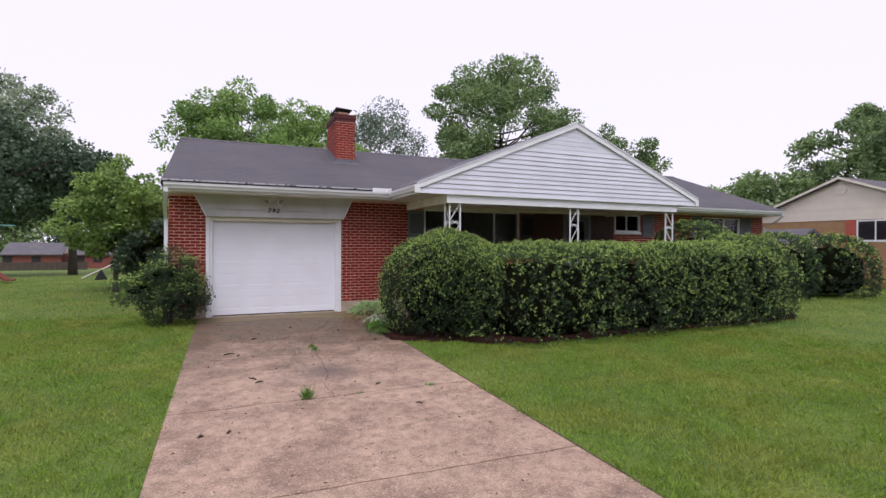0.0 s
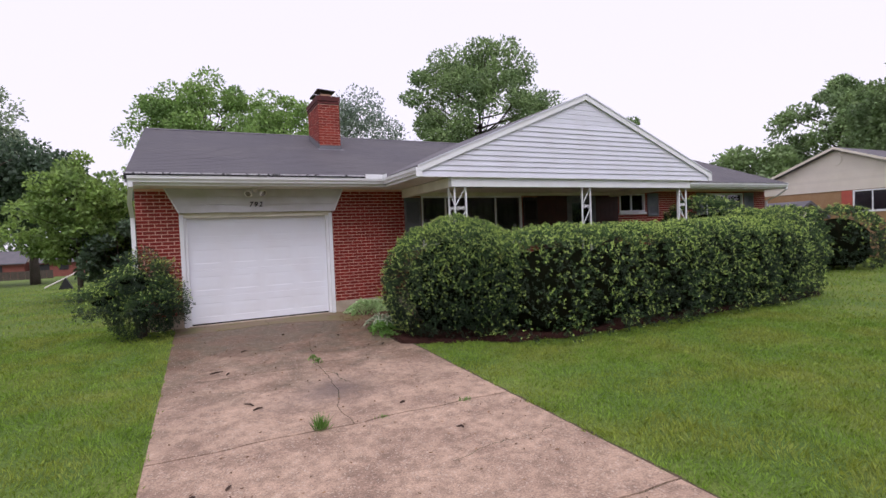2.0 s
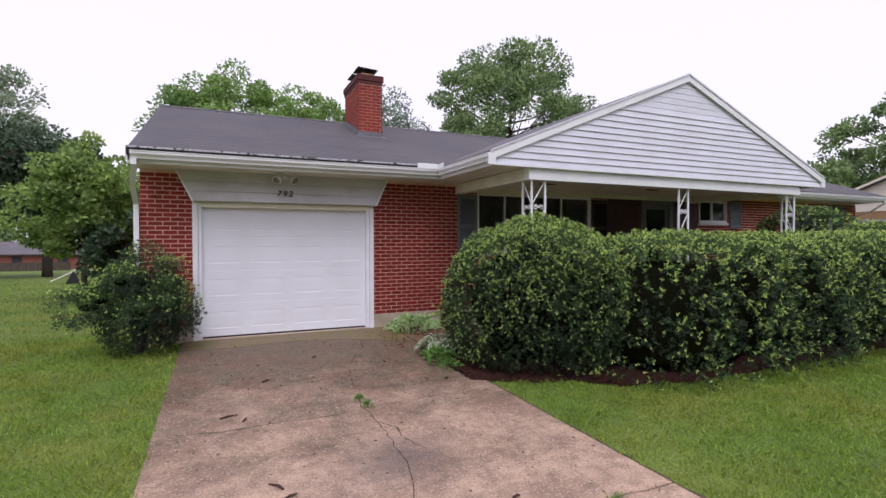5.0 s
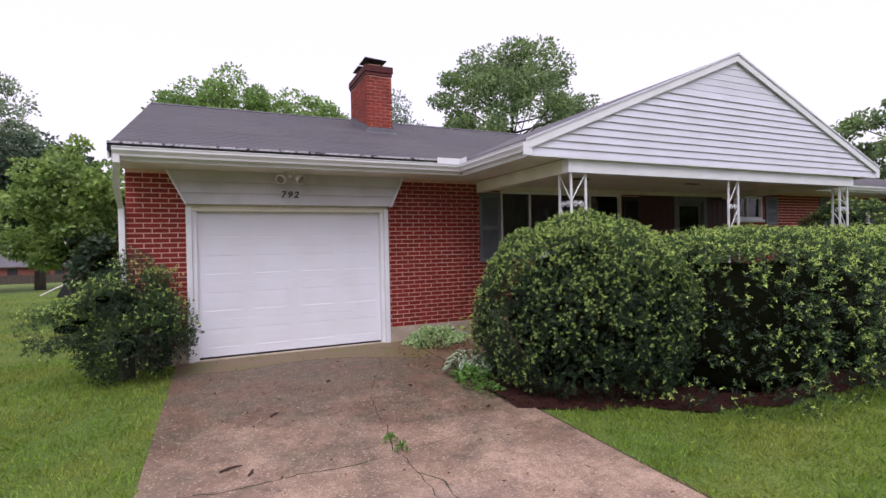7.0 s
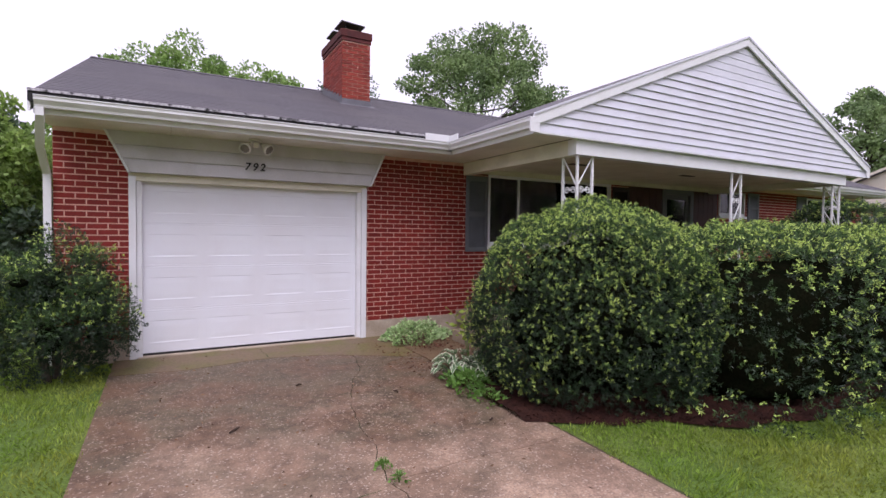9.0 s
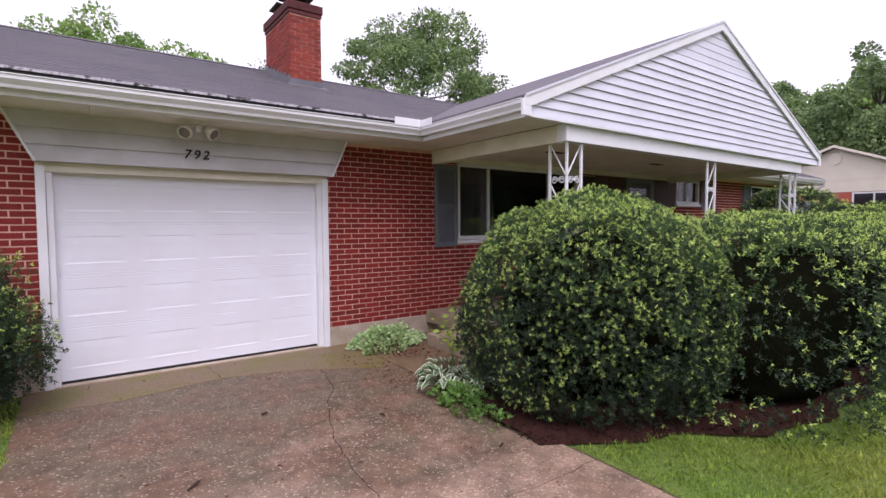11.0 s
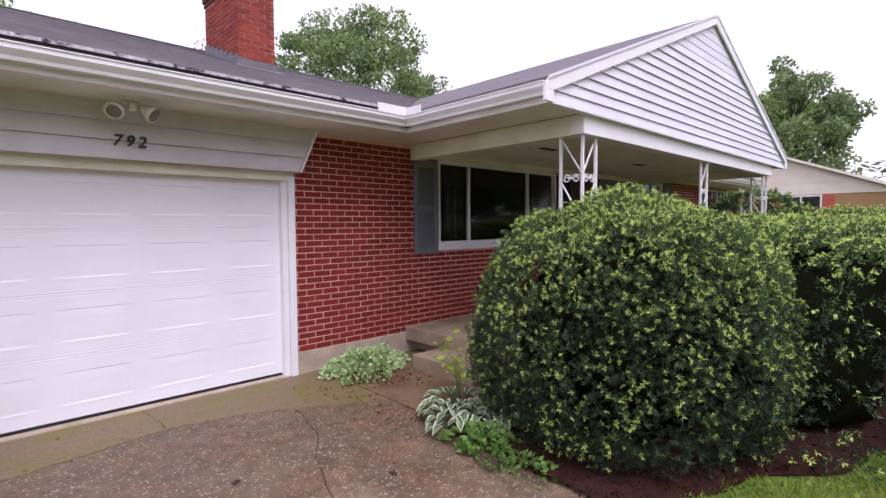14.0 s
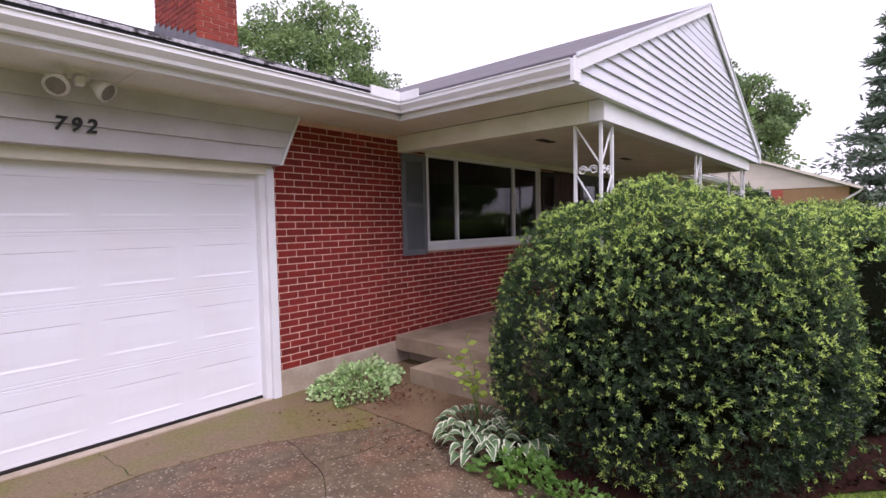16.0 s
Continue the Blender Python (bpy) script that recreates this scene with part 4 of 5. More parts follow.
# ---- planting ----
def shell_points(n, c, r, power, lump, seed, skirt, low=-0.75):
    """Random places and outward directions on a clipped, rounded shape that swells into tufts with creases between them."""
    k = np.arange(n) + 0.5
    z = 1 - (1 - low) * k / n
    turn = k * 2.399963
    u = np.stack([np.sqrt(1 - z * z) * np.cos(turn), np.sqrt(1 - z * z) * np.sin(turn), z], 1)
    u = unit(u + rng.normal(size=u.shape) * 0.9 / math.sqrt(n))[rng.permutation(n)]
    r = np.where(u[:, 2:] < 0, np.array((r[0], r[1], r[2] * skirt)), np.array(r))
    k = (np.abs(u / r) ** power).sum(1) ** (-1 / power)
    p = u * k[:, None]
    nrm = unit(np.sign(p) * np.abs(p / r) ** (power - 1) / r)
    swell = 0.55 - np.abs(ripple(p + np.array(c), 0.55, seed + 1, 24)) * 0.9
    p = p * (1 + lump * ripple(p, 0.9, seed))[:, None] + nrm * (0.085 * swell)[:, None]
    return p + np.array(c), nrm, swell


def needles(feet, dirs, count, from_, length, needle, width, lean):
    """Needles set round short shoots, from one part of the shoot to its end."""
    n = len(feet)
    t = np.tile(np.linspace(from_, 1.0, count), n)[:, None]
    d = np.repeat(dirs, count, 0)
    f = np.repeat(feet, count, 0) + d * t * length
    side = unit(np.cross(d, unit(rng.normal(size=d.shape))))
    return leaves(f, unit(side + d * (lean + 0.6 * t)), needle * rng.uniform(0.7, 1.15, len(f)), width)


def yew(name, lobes, shoots, length, needle, width, per, label, group="", seed=1, new_share=0.4, stems=9, skirt=1.15, droop=0.25, tip=7):
    """A clipped yew: lobes of (centre, radii, power); a near-black hull for the shade within, sprays of needled shoots,
    pale rosettes of new growth at their tips.
    """
    base = lobes[0][0]
    bush = thing(name, (base[0], base[1], ground_z(base[0], base[1])), label, "bush", group)
    area = [l[1][0] * l[1][2] + l[1][1] * l[1][2] + l[1][0] * l[1][1] for l in lobes]
    old, mid, fresh = [], [], []
    bunch = 4
    for i, (c, r, power) in enumerate(lobes):
        count = int(shoots * area[i] / sum(area)) // bunch
        p, nrm, swell = shell_points(int(2.4 * count), c, r, power, 0.05, seed + 7 * i, skirt)
        keep = (p[:, 2] > ground_z(c[0], c[1]) + 0.05) & (ripple(p, 0.5, seed + 5, 24) > -1.7)
        for j, (c2, r2, p2) in enumerate(lobes):
            if j != i:
                keep &= ~((np.abs((p - np.array(c2)) / np.array(r2)) ** p2).sum(1) < 0.86)
        p, nrm, swell = p[keep][:count], nrm[keep][:count], swell[keep][:count]
        depth = rng.uniform(0, 1, len(p)) ** 1.6
        p = p - nrm * (depth * 0.13)[:, None]
        lead = unit(nrm * 0.8 + rng.normal(size=p.shape) * 0.32 + np.array((0, 0, droop)))
        # light painted in by share: pale tips and greens on tops, dark in creases
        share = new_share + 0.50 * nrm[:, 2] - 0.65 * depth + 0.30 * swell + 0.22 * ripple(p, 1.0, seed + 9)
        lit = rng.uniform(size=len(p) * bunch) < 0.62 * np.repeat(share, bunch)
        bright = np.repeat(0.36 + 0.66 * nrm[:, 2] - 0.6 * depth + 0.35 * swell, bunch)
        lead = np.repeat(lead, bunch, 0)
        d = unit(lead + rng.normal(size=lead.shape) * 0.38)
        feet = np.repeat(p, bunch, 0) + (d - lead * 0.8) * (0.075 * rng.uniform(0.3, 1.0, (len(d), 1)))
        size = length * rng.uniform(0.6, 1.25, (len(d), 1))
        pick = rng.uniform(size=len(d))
        paler = pick < bright
        for at, store in ((paler, mid), (~paler, old)):
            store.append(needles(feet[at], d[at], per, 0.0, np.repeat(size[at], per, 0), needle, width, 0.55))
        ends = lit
        for at, store, grow in ((ends, fresh, 0.95), (paler & ~ends, mid, 1.0), (~paler & ~ends, old, 1.0)):
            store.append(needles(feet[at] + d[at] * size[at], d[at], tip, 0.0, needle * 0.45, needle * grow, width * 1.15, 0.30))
        # near-black hull: its colour stands for the shade among the inner wood
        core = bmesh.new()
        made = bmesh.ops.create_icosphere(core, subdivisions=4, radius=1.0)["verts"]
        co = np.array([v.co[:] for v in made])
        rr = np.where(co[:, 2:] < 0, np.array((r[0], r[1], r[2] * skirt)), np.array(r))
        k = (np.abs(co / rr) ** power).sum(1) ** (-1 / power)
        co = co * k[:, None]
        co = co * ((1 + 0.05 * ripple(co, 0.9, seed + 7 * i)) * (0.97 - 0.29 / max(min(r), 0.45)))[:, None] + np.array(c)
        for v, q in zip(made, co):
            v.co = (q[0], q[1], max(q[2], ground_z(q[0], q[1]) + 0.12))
        part("shade_core", core, INNER_SHADE, bush, "near-black hull painted as the shade inside the bush", True)
    for nm, store, mat in (("old_foliage", old, YEW_OLD_SHADED), ("foliage", mid, YEW_MID), ("new_growth", fresh, YEW_NEW)):
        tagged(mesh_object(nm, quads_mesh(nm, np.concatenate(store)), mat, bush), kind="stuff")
    r = random.Random(seed)
    for c, rad, power in lobes[:stems]:
        for k in range(4):
            a = r.uniform(0, 6.28)
            x, y = c[0] + 0.4 * rad[0] * math.cos(a), c[1] + 0.4 * rad[1] * math.sin(a)
            part("stem", tube(bmesh.new(), [(c[0] + (x - c[0]) * 0.5, c[1] + (y - c[1]) * 0.5, ground_z(x, y) - 0.05), (x, y, 0.4)], [0.035, 0.025], 6), BARK, bush)
    return bush


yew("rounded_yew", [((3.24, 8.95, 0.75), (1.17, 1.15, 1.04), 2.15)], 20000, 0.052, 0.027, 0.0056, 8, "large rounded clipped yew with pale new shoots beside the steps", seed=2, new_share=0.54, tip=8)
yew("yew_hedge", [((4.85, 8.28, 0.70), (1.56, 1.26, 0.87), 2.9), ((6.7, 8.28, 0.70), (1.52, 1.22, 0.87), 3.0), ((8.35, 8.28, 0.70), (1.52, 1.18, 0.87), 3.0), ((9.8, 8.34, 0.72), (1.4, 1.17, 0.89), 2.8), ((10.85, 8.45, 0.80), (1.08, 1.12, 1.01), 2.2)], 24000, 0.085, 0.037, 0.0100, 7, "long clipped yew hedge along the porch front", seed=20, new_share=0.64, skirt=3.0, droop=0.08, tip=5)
yew("rounded_yew", [((11.3, 10.1, 0.95), (1.15, 1.02, 1.29), 2.2)], 4200, 0.09, 0.050, 0.015, 7, "rounded yew at the far end of the porch hedge", seed=40, new_share=0.34, tip=5)
sprays = [((-1.66, 11.46, 0.94), (0.36, 0.34, 0.56), 1.6), ((-1.68, 11.44, 0.42), (0.42, 0.38, 0.38), 2.0), ((-2.26, 11.30, 0.68), (0.36, 0.30, 0.14), 1.8), ((-1.28, 11.16, 0.62), (0.32, 0.32, 0.16), 1.8)]
spray_rng = random.Random(8)
for k in range(9):
    a, lift = 2.4 * k, 0.42 + 0.085 * k
    out_by = 0.46 - 0.26 * abs(lift - 0.68)
    sprays.append(((-1.70 + out_by * math.cos(a), 11.40 + 0.8 * out_by * math.sin(a), lift), (spray_rng.uniform(0.22, 0.32), spray_rng.uniform(0.22, 0.30), 0.12), 1.8))
yew("spreading_yew", sprays, 5000, 0.13, 0.030, 0.0080, 9, "loose spreading yew at the corner of the garage", seed=50, new_share=0.36, stems=1, droop=0.1)
yew("rounded_yew", [((15.6, 10.55, 0.86), (1.22, 0.98, 1.08), 2.4)], 1800, 0.10, 0.055, 0.018, 7, "rounded yew in front of the bedroom window", "far yews", seed=60, new_share=0.3, tip=5)
yew("rounded_yew", [((17.9, 10.3, 0.80), (1.56, 1.08, 1.10), 2.4)], 2200, 0.10, 0.055, 0.018, 7, "broad rounded yew past the house corner", "far yews", seed=70, new_share=0.3, tip=5)

# mulch under the hedge
def bed_front(x):
    """Where the lawn meets the bed: near the drive it falls back, along the hedge it runs straight."""
    return np.interp(x, [1.9, 2.35, 3.0, 3.5, 4.0, 4.5, 5.2, 11.6, 12.6], [8.50, 8.21, 7.92, 7.56, 7.44, 7.36, 7.34, 7.50, 8.3])


mulch = bmesh.new()
mr = random.Random(4)
outline = []
for k in range(60):
    f = k / 59
    outline.append((1.98 + 10.6 * f, float(bed_front(1.98 + 10.6 * f)) + 0.03 * math.sin(k * 1.3) + mr.uniform(-0.03, 0.03)))
low = [mulch.verts.new((x, y, ground_z(x, y) + 0.0)) for x, y in outline]
top = [mulch.verts.new((x, y + 0.12, ground_z(x, y) + 0.035 + mr.uniform(0, 0.015))) for x, y in outline]
back = [mulch.verts.new((x, 9.7, 0.02)) for x, y in outline]
for a, b in ((low, top), (top, back)):
    for i in range(59):
        mulch.faces.new((a[i], a[i + 1], b[i + 1], b[i]))
tagged(part("mulch_bed", mulch, MULCH, smooth=True), "dark bark mulch bed under the hedge", "flower bed", kind="structure")
n = 2600
c = np.stack([rng.uniform(1.95, 12.3, n), np.zeros(n), np.zeros(n)], 1)
c[:900, 0] = rng.uniform(1.98, 3.4, 900)
c[:, 1] = bed_front(c[:, 0]) + rng.uniform(0.0, 0.7, n)
c[:500, 1] += rng.uniform(0.0, 1.0, 500)
c[:, 2] = -0.0155 * (12 - c[:, 1]) + rng.uniform(0.01, 0.05, n)
d = unit(rng.normal(size=(n, 3)) * np.array((1, 1, 0.25)))
tagged(mesh_object("bark_chips", quads_mesh("bark_chips", leaves(c, d, rng.uniform(0.02, 0.06, n), 0.014, 0.3)), MULCH), "scattered bark chips and dry needles", "mulch", kind="stuff")


def hosta(x, y, scale, count, seed):
    """A clump of broad ribbed leaves, green with white margins."""
    h = thing("hosta", (x, y, ground_z(x, y)), "hosta clump with white-edged green leaves by the step", "plant")
    r = random.Random(seed)
    for k in range(count):
        a = 6.283 * k / count + r.uniform(-0.3, 0.3)
        ring = 0.35 + 0.65 * (k % 3) / 2
        L, W = scale * r.uniform(0.16, 0.22), scale * r.uniform(0.11, 0.15)
        bm = bmesh.new()
        rows = []
        foot = Vector((x + 0.05 * math.cos(a), y + 0.05 * math.sin(a), ground_z(x, y)))
        rise = scale * (0.30 - 0.15 * ring + r.uniform(-0.02, 0.03))
        reach = scale * (0.10 + 0.20 * ring)
        out, sidev = Vector((math.cos(a), math.sin(a), 0)), Vector((-math.sin(a), math.cos(a), 0))
        start = foot + out * reach + Vector((0, 0, rise))
        for i in range(8):
            f = i / 7
            w = W * math.sin(math.pi * (0.06 + 0.94 * f) ** 0.8) * 0.5 + 0.002
            mid = start + out * (L * f) + Vector((0, 0, 0.05 * scale * math.sin(f * 2.2) - 0.09 * scale * f * f))
            rows.append([bm.verts.new(mid + sidev * (w * s) + Vector((0, 0, 0.32 * w * abs(s)))) for s in (-1, -0.68, 0, 0.68, 1)])
        for a0, b0 in zip(rows, rows[1:]):
            for s in range(4):
                f = bm.faces.new((a0[s], a0[s + 1], b0[s + 1], b0[s]))
                f.material_index = 1 if s in (0, 3) else 0
        tube(bm, [foot, foot + out * reach * 0.6 + Vector((0, 0, rise * 0.75)), start], 0.004, 4)
        part("leaf", bm, [HOSTA_GREEN, HOSTA_RIM], h, "", True)
    return h


hosta(2.34, 10.05, 0.62, 34, 3)
hosta(2.14, 9.82, 0.60, 30, 5)
hosta(2.30, 9.62, 0.62, 30, 7)


def groundcover(name, x, y, rx, ry, h, n, leaf, mat, label, seed):
    g = thing(name, (x, y, ground_z(x, y)), label, "plant")
    u = rng.uniform(size=n) ** 0.5
    a = rng.uniform(0, 6.283, n)
    px, py = x + rx * u * np.cos(a), y + ry * u * np.sin(a)
    edge = 1 + 0.25 * np.sin(a * 3 + seed) + 0.15 * np.sin(a * 7)
    px, py = x + (px - x) * edge, y + (py - y) * edge
    top = h * (1 - u ** 2.2) * (1 + 0.25 * np.sin(px * 17) * np.cos(py * 19))
    c = np.stack([px, py, -0.0155 * (12 - py) + 0.02 + top * rng.uniform(0.55, 1.0, n)], 1)
    d = unit(np.stack([np.cos(a) * (0.3 + u), np.sin(a) * (0.3 + u), rng.uniform(0.0, 0.7, n)], 1) + rng.normal(size=(n, 3)) * 0.35)
    tagged(mesh_object("leaves", quads_mesh("leaves", leaves(c, d, leaf * rng.uniform(0.7, 1.2, n), leaf * 0.62, 0.12)), mat, g), kind="stuff")
    for k in range(7):
        b = 6.283 * k / 7
        part("stem", tube(bmesh.new(), [(x, y, ground_z(x, y)), (x + rx * 0.4 * math.cos(b), y + ry * 0.4 * math.sin(b), h * 0.6), (x + rx * 0.75 * math.cos(b), y + ry * 0.75 * math.sin(b), h * 0.3)], 0.003, 4), WEED, g)
    return g


groundcover("variegated_groundcover", 2.46, 11.56, 0.48, 0.30, 0.25, 2400, 0.050, IVY_PALE, "low mound of pale variegated leaves against the foundation", 1)
groundcover("weed_clump", 2.02, 9.42, 0.20, 0.26, 0.15, 420, 0.06, WEED, "bright green broad-leaved weeds under the yew", 2)
groundcover("weed_clump", 2.0, 9.05, 0.12, 0.26, 0.08, 160, 0.045, WEED, "low green weeds at the edge of the drive", 3)
groundcover("weed_clump", 0.60, 8.20, 0.05, 0.04, 0.04, 60, 0.028, WEED, "small weed growing in a driveway crack", 4)
groundcover("weed_clump", 0.63, 8.00, 0.05, 0.05, 0.03, 40, 0.03, WEED, "small weed growing in a driveway crack", 5)


def seedling(x, y):
    s = thing("tree_seedling", (x, y, ground_z(x, y)), "yellow-green tree seedling growing out beside the yew", "plant")
    r = random.Random(9)
    for k, (dx, dy, dz) in enumerate(((-0.18, 0.18, 0.62), (-0.30, 0.05, 0.50), (0.02, 0.24, 0.50), (-0.14, -0.10, 0.45), (-0.02, 0.1, 0.70))):
        p0, p1 = Vector((x, y, 0.0)), Vector((x + dx, y + dy, dz))
        m = (p0 + p1) / 2 + Vector((-dx * 0.25, -dy * 0.25, 0.12))
        part("stem", tube(bmesh.new(), [p0, m, p1], [0.004, 0.003, 0.002], 5), WEED, s)
        for j in range(7):
            f = 0.45 + 0.55 * j / 6
            at = p0 * (1 - f) ** 2 + m * 2 * f * (1 - f) + p1 * f * f
            dd = Vector((r.uniform(-1, 1), r.uniform(-1, 1), r.uniform(-0.1, 0.4))).normalized()
            v = leaves(np.array([at[:]]), np.array([dd[:]]), 0.085, 0.045, 0.15)
            mesh_object("leaf", quads_mesh("leaf", v), LEAF_YEL, s)
    return s


seedling(2.46, 10.10)


def grass_tuft(x, y, n, h, label):
    c = np.stack([x + rng.normal(size=n) * 0.03, y + rng.normal(size=n) * 0.02, np.full(n, ground_z(x, y) - 0.005)], 1)
    d = unit(rng.normal(size=(n, 3)) * np.array((0.5, 0.5, 0.1)) + np.array((0, 0, 1.0)))
    return tagged(mesh_object("grass_tuft", quads_mesh("grass_tuft", leaves(c, d, h * rng.uniform(0.5, 1.1, n), 0.007, 0.1)), WEED), label, "grass tuft", "driveway tufts")


grass_tuft(0.17, 5.73, 130, 0.17, "bright green grass tuft in the driveway joint")
grass_tuft(1.62, 5.73, 40, 0.05, "small grass tuft in the driveway joint")
grass_tuft(0.74, 5.73, 25, 0.04, "small grass tuft in the driveway joint")
for tx, ty, ta, tl in ((-0.61, 8.25, 0.3, 0.16), (-0.48, 8.12, 1.2, 0.10), (-0.35, 6.75, 2.2, 0.14), (-0.28, 6.58, 0.4, 0.10), (-0.63, 5.03, 0.9, 0.06), (-0.86, 5.0, 0.2, 0.05), (1.26, 5.15, 2.5, 0.07), (1.05, 6.0, 0.1, 0.06), (-0.2, 9.3, 0.8, 0.12), (1.3, 9.6, 1.9, 0.06), (0.5, 10.2, 0.2, 0.06), (1.75, 8.6, 0.5, 0.06)):
    z = ground_z(tx, ty) + 0.008
    ca, sa = math.cos(ta) * tl / 2, math.sin(ta) * tl / 2
    tagged(part("twig", tube(bmesh.new(), [(tx - ca, ty - sa, z), (tx - ca * 0.2 + 0.01, ty - sa * 0.2, z + 0.008), (tx + ca, ty + sa, z + 0.002)], [0.007, 0.010, 0.004], 6), TWIG), "dry dark twig lying on the concrete", "twig", "twigs on the drive")
n = 520
c = np.stack([rng.uniform(-1.1, 2.1, n), rng.uniform(3.0, 11.9, n), np.zeros(n)], 1)
c[:130, 0], c[:130, 1] = rng.uniform(1.6, 2.9, 130), rng.uniform(10.0, 11.7, 130)
c[:, 2] = -0.0155 * (12 - c[:, 1]) + 0.004
tagged(mesh_object("leaf_litter", quads_mesh("leaf_litter", leaves(c, unit(rng.normal(size=(n, 3)) * np.array((1, 1, 0.08))), rng.uniform(0.015, 0.045, n), 0.016, 0.25)), LITTER), "dry brown leaf litter on the paving", "leaf litter", kind="stuff")


n = 420
c = np.stack([rng.uniform(1.75, 3.0, n), rng.uniform(10.1, 11.4, n), np.zeros(n)], 1)
c[:160, 0], c[:160, 1] = rng.normal(2.55, 0.16, 160), rng.normal(11.15, 0.10, 160)
c[:, 2] = -0.0155 * (12 - c[:, 1]) + rng.uniform(0.002, 0.010, n)
tagged(mesh_object("bark_litter", quads_mesh("bark_litter", leaves(c, unit(rng.normal(size=(n, 3)) * np.array((1, 1, 0.12))), rng.uniform(0.012, 0.05, n), 0.015, 0.25)), material("red_litter", (0.10, 0.032, 0.020), 0.85, 0.3, 20, 90, 0.3, second=(0.20, 0.09, 0.05), island=0.5)), "reddish bark and dead leaves on the damp path", "leaf litter", kind="stuff")


# ---- lawn blades ----
def blades(n, x0, x1, y0, y1, keep, h, w, fade):
    x, y = rng.uniform(x0, x1, n), rng.uniform(y0, y1, n)
    rim = np.minimum(np.minimum(x - x0, x1 - x), np.minimum(y - y0, y1 - y))
    ok = keep(x, y) & (rng.uniform(size=n) < np.clip(rim / fade, 0, 1))
    x, y = x[ok], y[ok]
    z = np.where(y < 12, -0.0155 * (12 - y), 0.0) - 0.022
    c = np.stack([x, y, z], 1)
    lean = np.stack([ripple(c, 0.38, 91), ripple(c, 0.38, 92), np.zeros(len(x))], 1) * 0.55
    d = unit(rng.normal(size=(len(x), 3)) * np.array((0.5, 0.5, 0.0)) + lean + np.array((0, 0, 1.0)))
    patch = 1 + 0.25 * ripple(c, 1.1, 90) + 0.28 * ripple(c, 0.3, 93)
    return leaves(c, d, h * patch * rng.uniform(0.6, 1.2, len(x)), w, 0.1)


beds = lambda x, y: ~((x > 1.95 + 0.04 * np.sin(y * 9)) & (y > bed_front(x) + 0.04 * np.sin(x * 5)) & (x < 12.5)) & ~((x > DRIVE_L - 0.005 + 0.03 * np.sin(y * 11)) & (x < DRIVE_R + 0.015 + 0.03 * np.sin(y * 8) + 0.02 * np.sin(y * 23)) & (y < 12.1)) & ~((x > WX0 - 0.1) & (y > 11.9) & (x < WX1 + 0.1))
lawn = [blades(150000, -6.0, -1.1 + 1.0, 0.5, 13.5, beds, 0.055, 0.008, 1.2), blades(90000, -22, 1.0, -4, 30, beds, 0.06, 0.017, 4.0), blades(180000, 1.0, 10.0, 0.0, 9.2, beds, 0.055, 0.008, 1.2), blades(130000, 0, 30, -6, 16, beds, 0.06, 0.016, 4.0)]
tagged(mesh_object("grass", quads_mesh("grass", np.concatenate(lawn)), GRASS), "short mown green grass", "grass", kind="stuff")


# ---- trees ----
def tree(name, x, y, height, spread, low, n, leaf, mat, label, seed, lean=0.0, shape=2.0, clumps=46, gaps=0.5, trunk=0.22, category="tree", puff=0.34):
    """A tapered trunk, forking limbs, and leaves gathered round the limb ends."""
    r = np.random.default_rng(seed)
    z0 = ground_z(x, y)
    t = thing(name, (x, y, z0), label, category)
    fork = z0 + low + 0.15 * (height - low)
    top = z0 + height
    wood = bmesh.new()
    tube(wood, [(x, y, z0 - 0.1), (x + 0.1 * lean, y, z0 + 0.4 * low), (x + 0.3 * lean, y, fork), (x + lean, y, z0 + 0.85 * height)], [trunk * 1.25, trunk, trunk * 0.8, trunk * 0.12], 8)
    mid = np.array((x + 0.5 * lean, y, z0 + (low + height) / 2))
    rad = np.array((spread, spread, (height - low) / 2))
    cents = []
    for k in range(clumps):
        u = r.normal(size=3)
        u /= np.linalg.norm(u)
        kk = (np.abs(u / rad) ** shape).sum() ** (-1 / shape)
        f = r.uniform(0.45, 1.0) ** 0.6
        cents.append(mid + u * kk * f * r.uniform(0.85, 1.1))
    cents = np.array(cents)
    for c in cents[:: 2]:
        s = Vector((x + 0.4 * lean, y, max(fork, min(c[2] - 0.3 * spread, top - 0.3 * height))))
        e = Vector(c)
        m = (s + e) / 2 + Vector((0, 0, -0.06 * spread))
        tube(wood, [s, m, e], [trunk * 0.38, trunk * 0.2, trunk * 0.05], 5)
    part("trunk", wood, BARK, t, "grey-brown trunk and limbs", True)
    per = n // clumps
    sizes = r.uniform(0.6, 1.3, clumps) * spread * puff
    pts, dirs = [], []
    for c, s in zip(cents, sizes):
        u = r.normal(size=(per, 3))
        u /= np.linalg.norm(u, axis=1, keepdims=True)
        q = c + u * (s * r.uniform(0.25, 1.0, (per, 1)) ** gaps) * np.array((1.15, 1.15, 0.8))
        pts.append(q)
        dirs.append(u * 0.6 + r.normal(size=(per, 3)) * 0.6 + np.array((0, 0, -0.15)))
    pts, dirs = np.concatenate(pts), unit(np.concatenate(dirs))
    tagged(mesh_object("crown", quads_mesh("crown", leaves(pts, dirs, leaf * r.uniform(0.6, 1.3, len(pts)), leaf * 0.62, 0.15)), mat, t), kind="stuff")
    return t


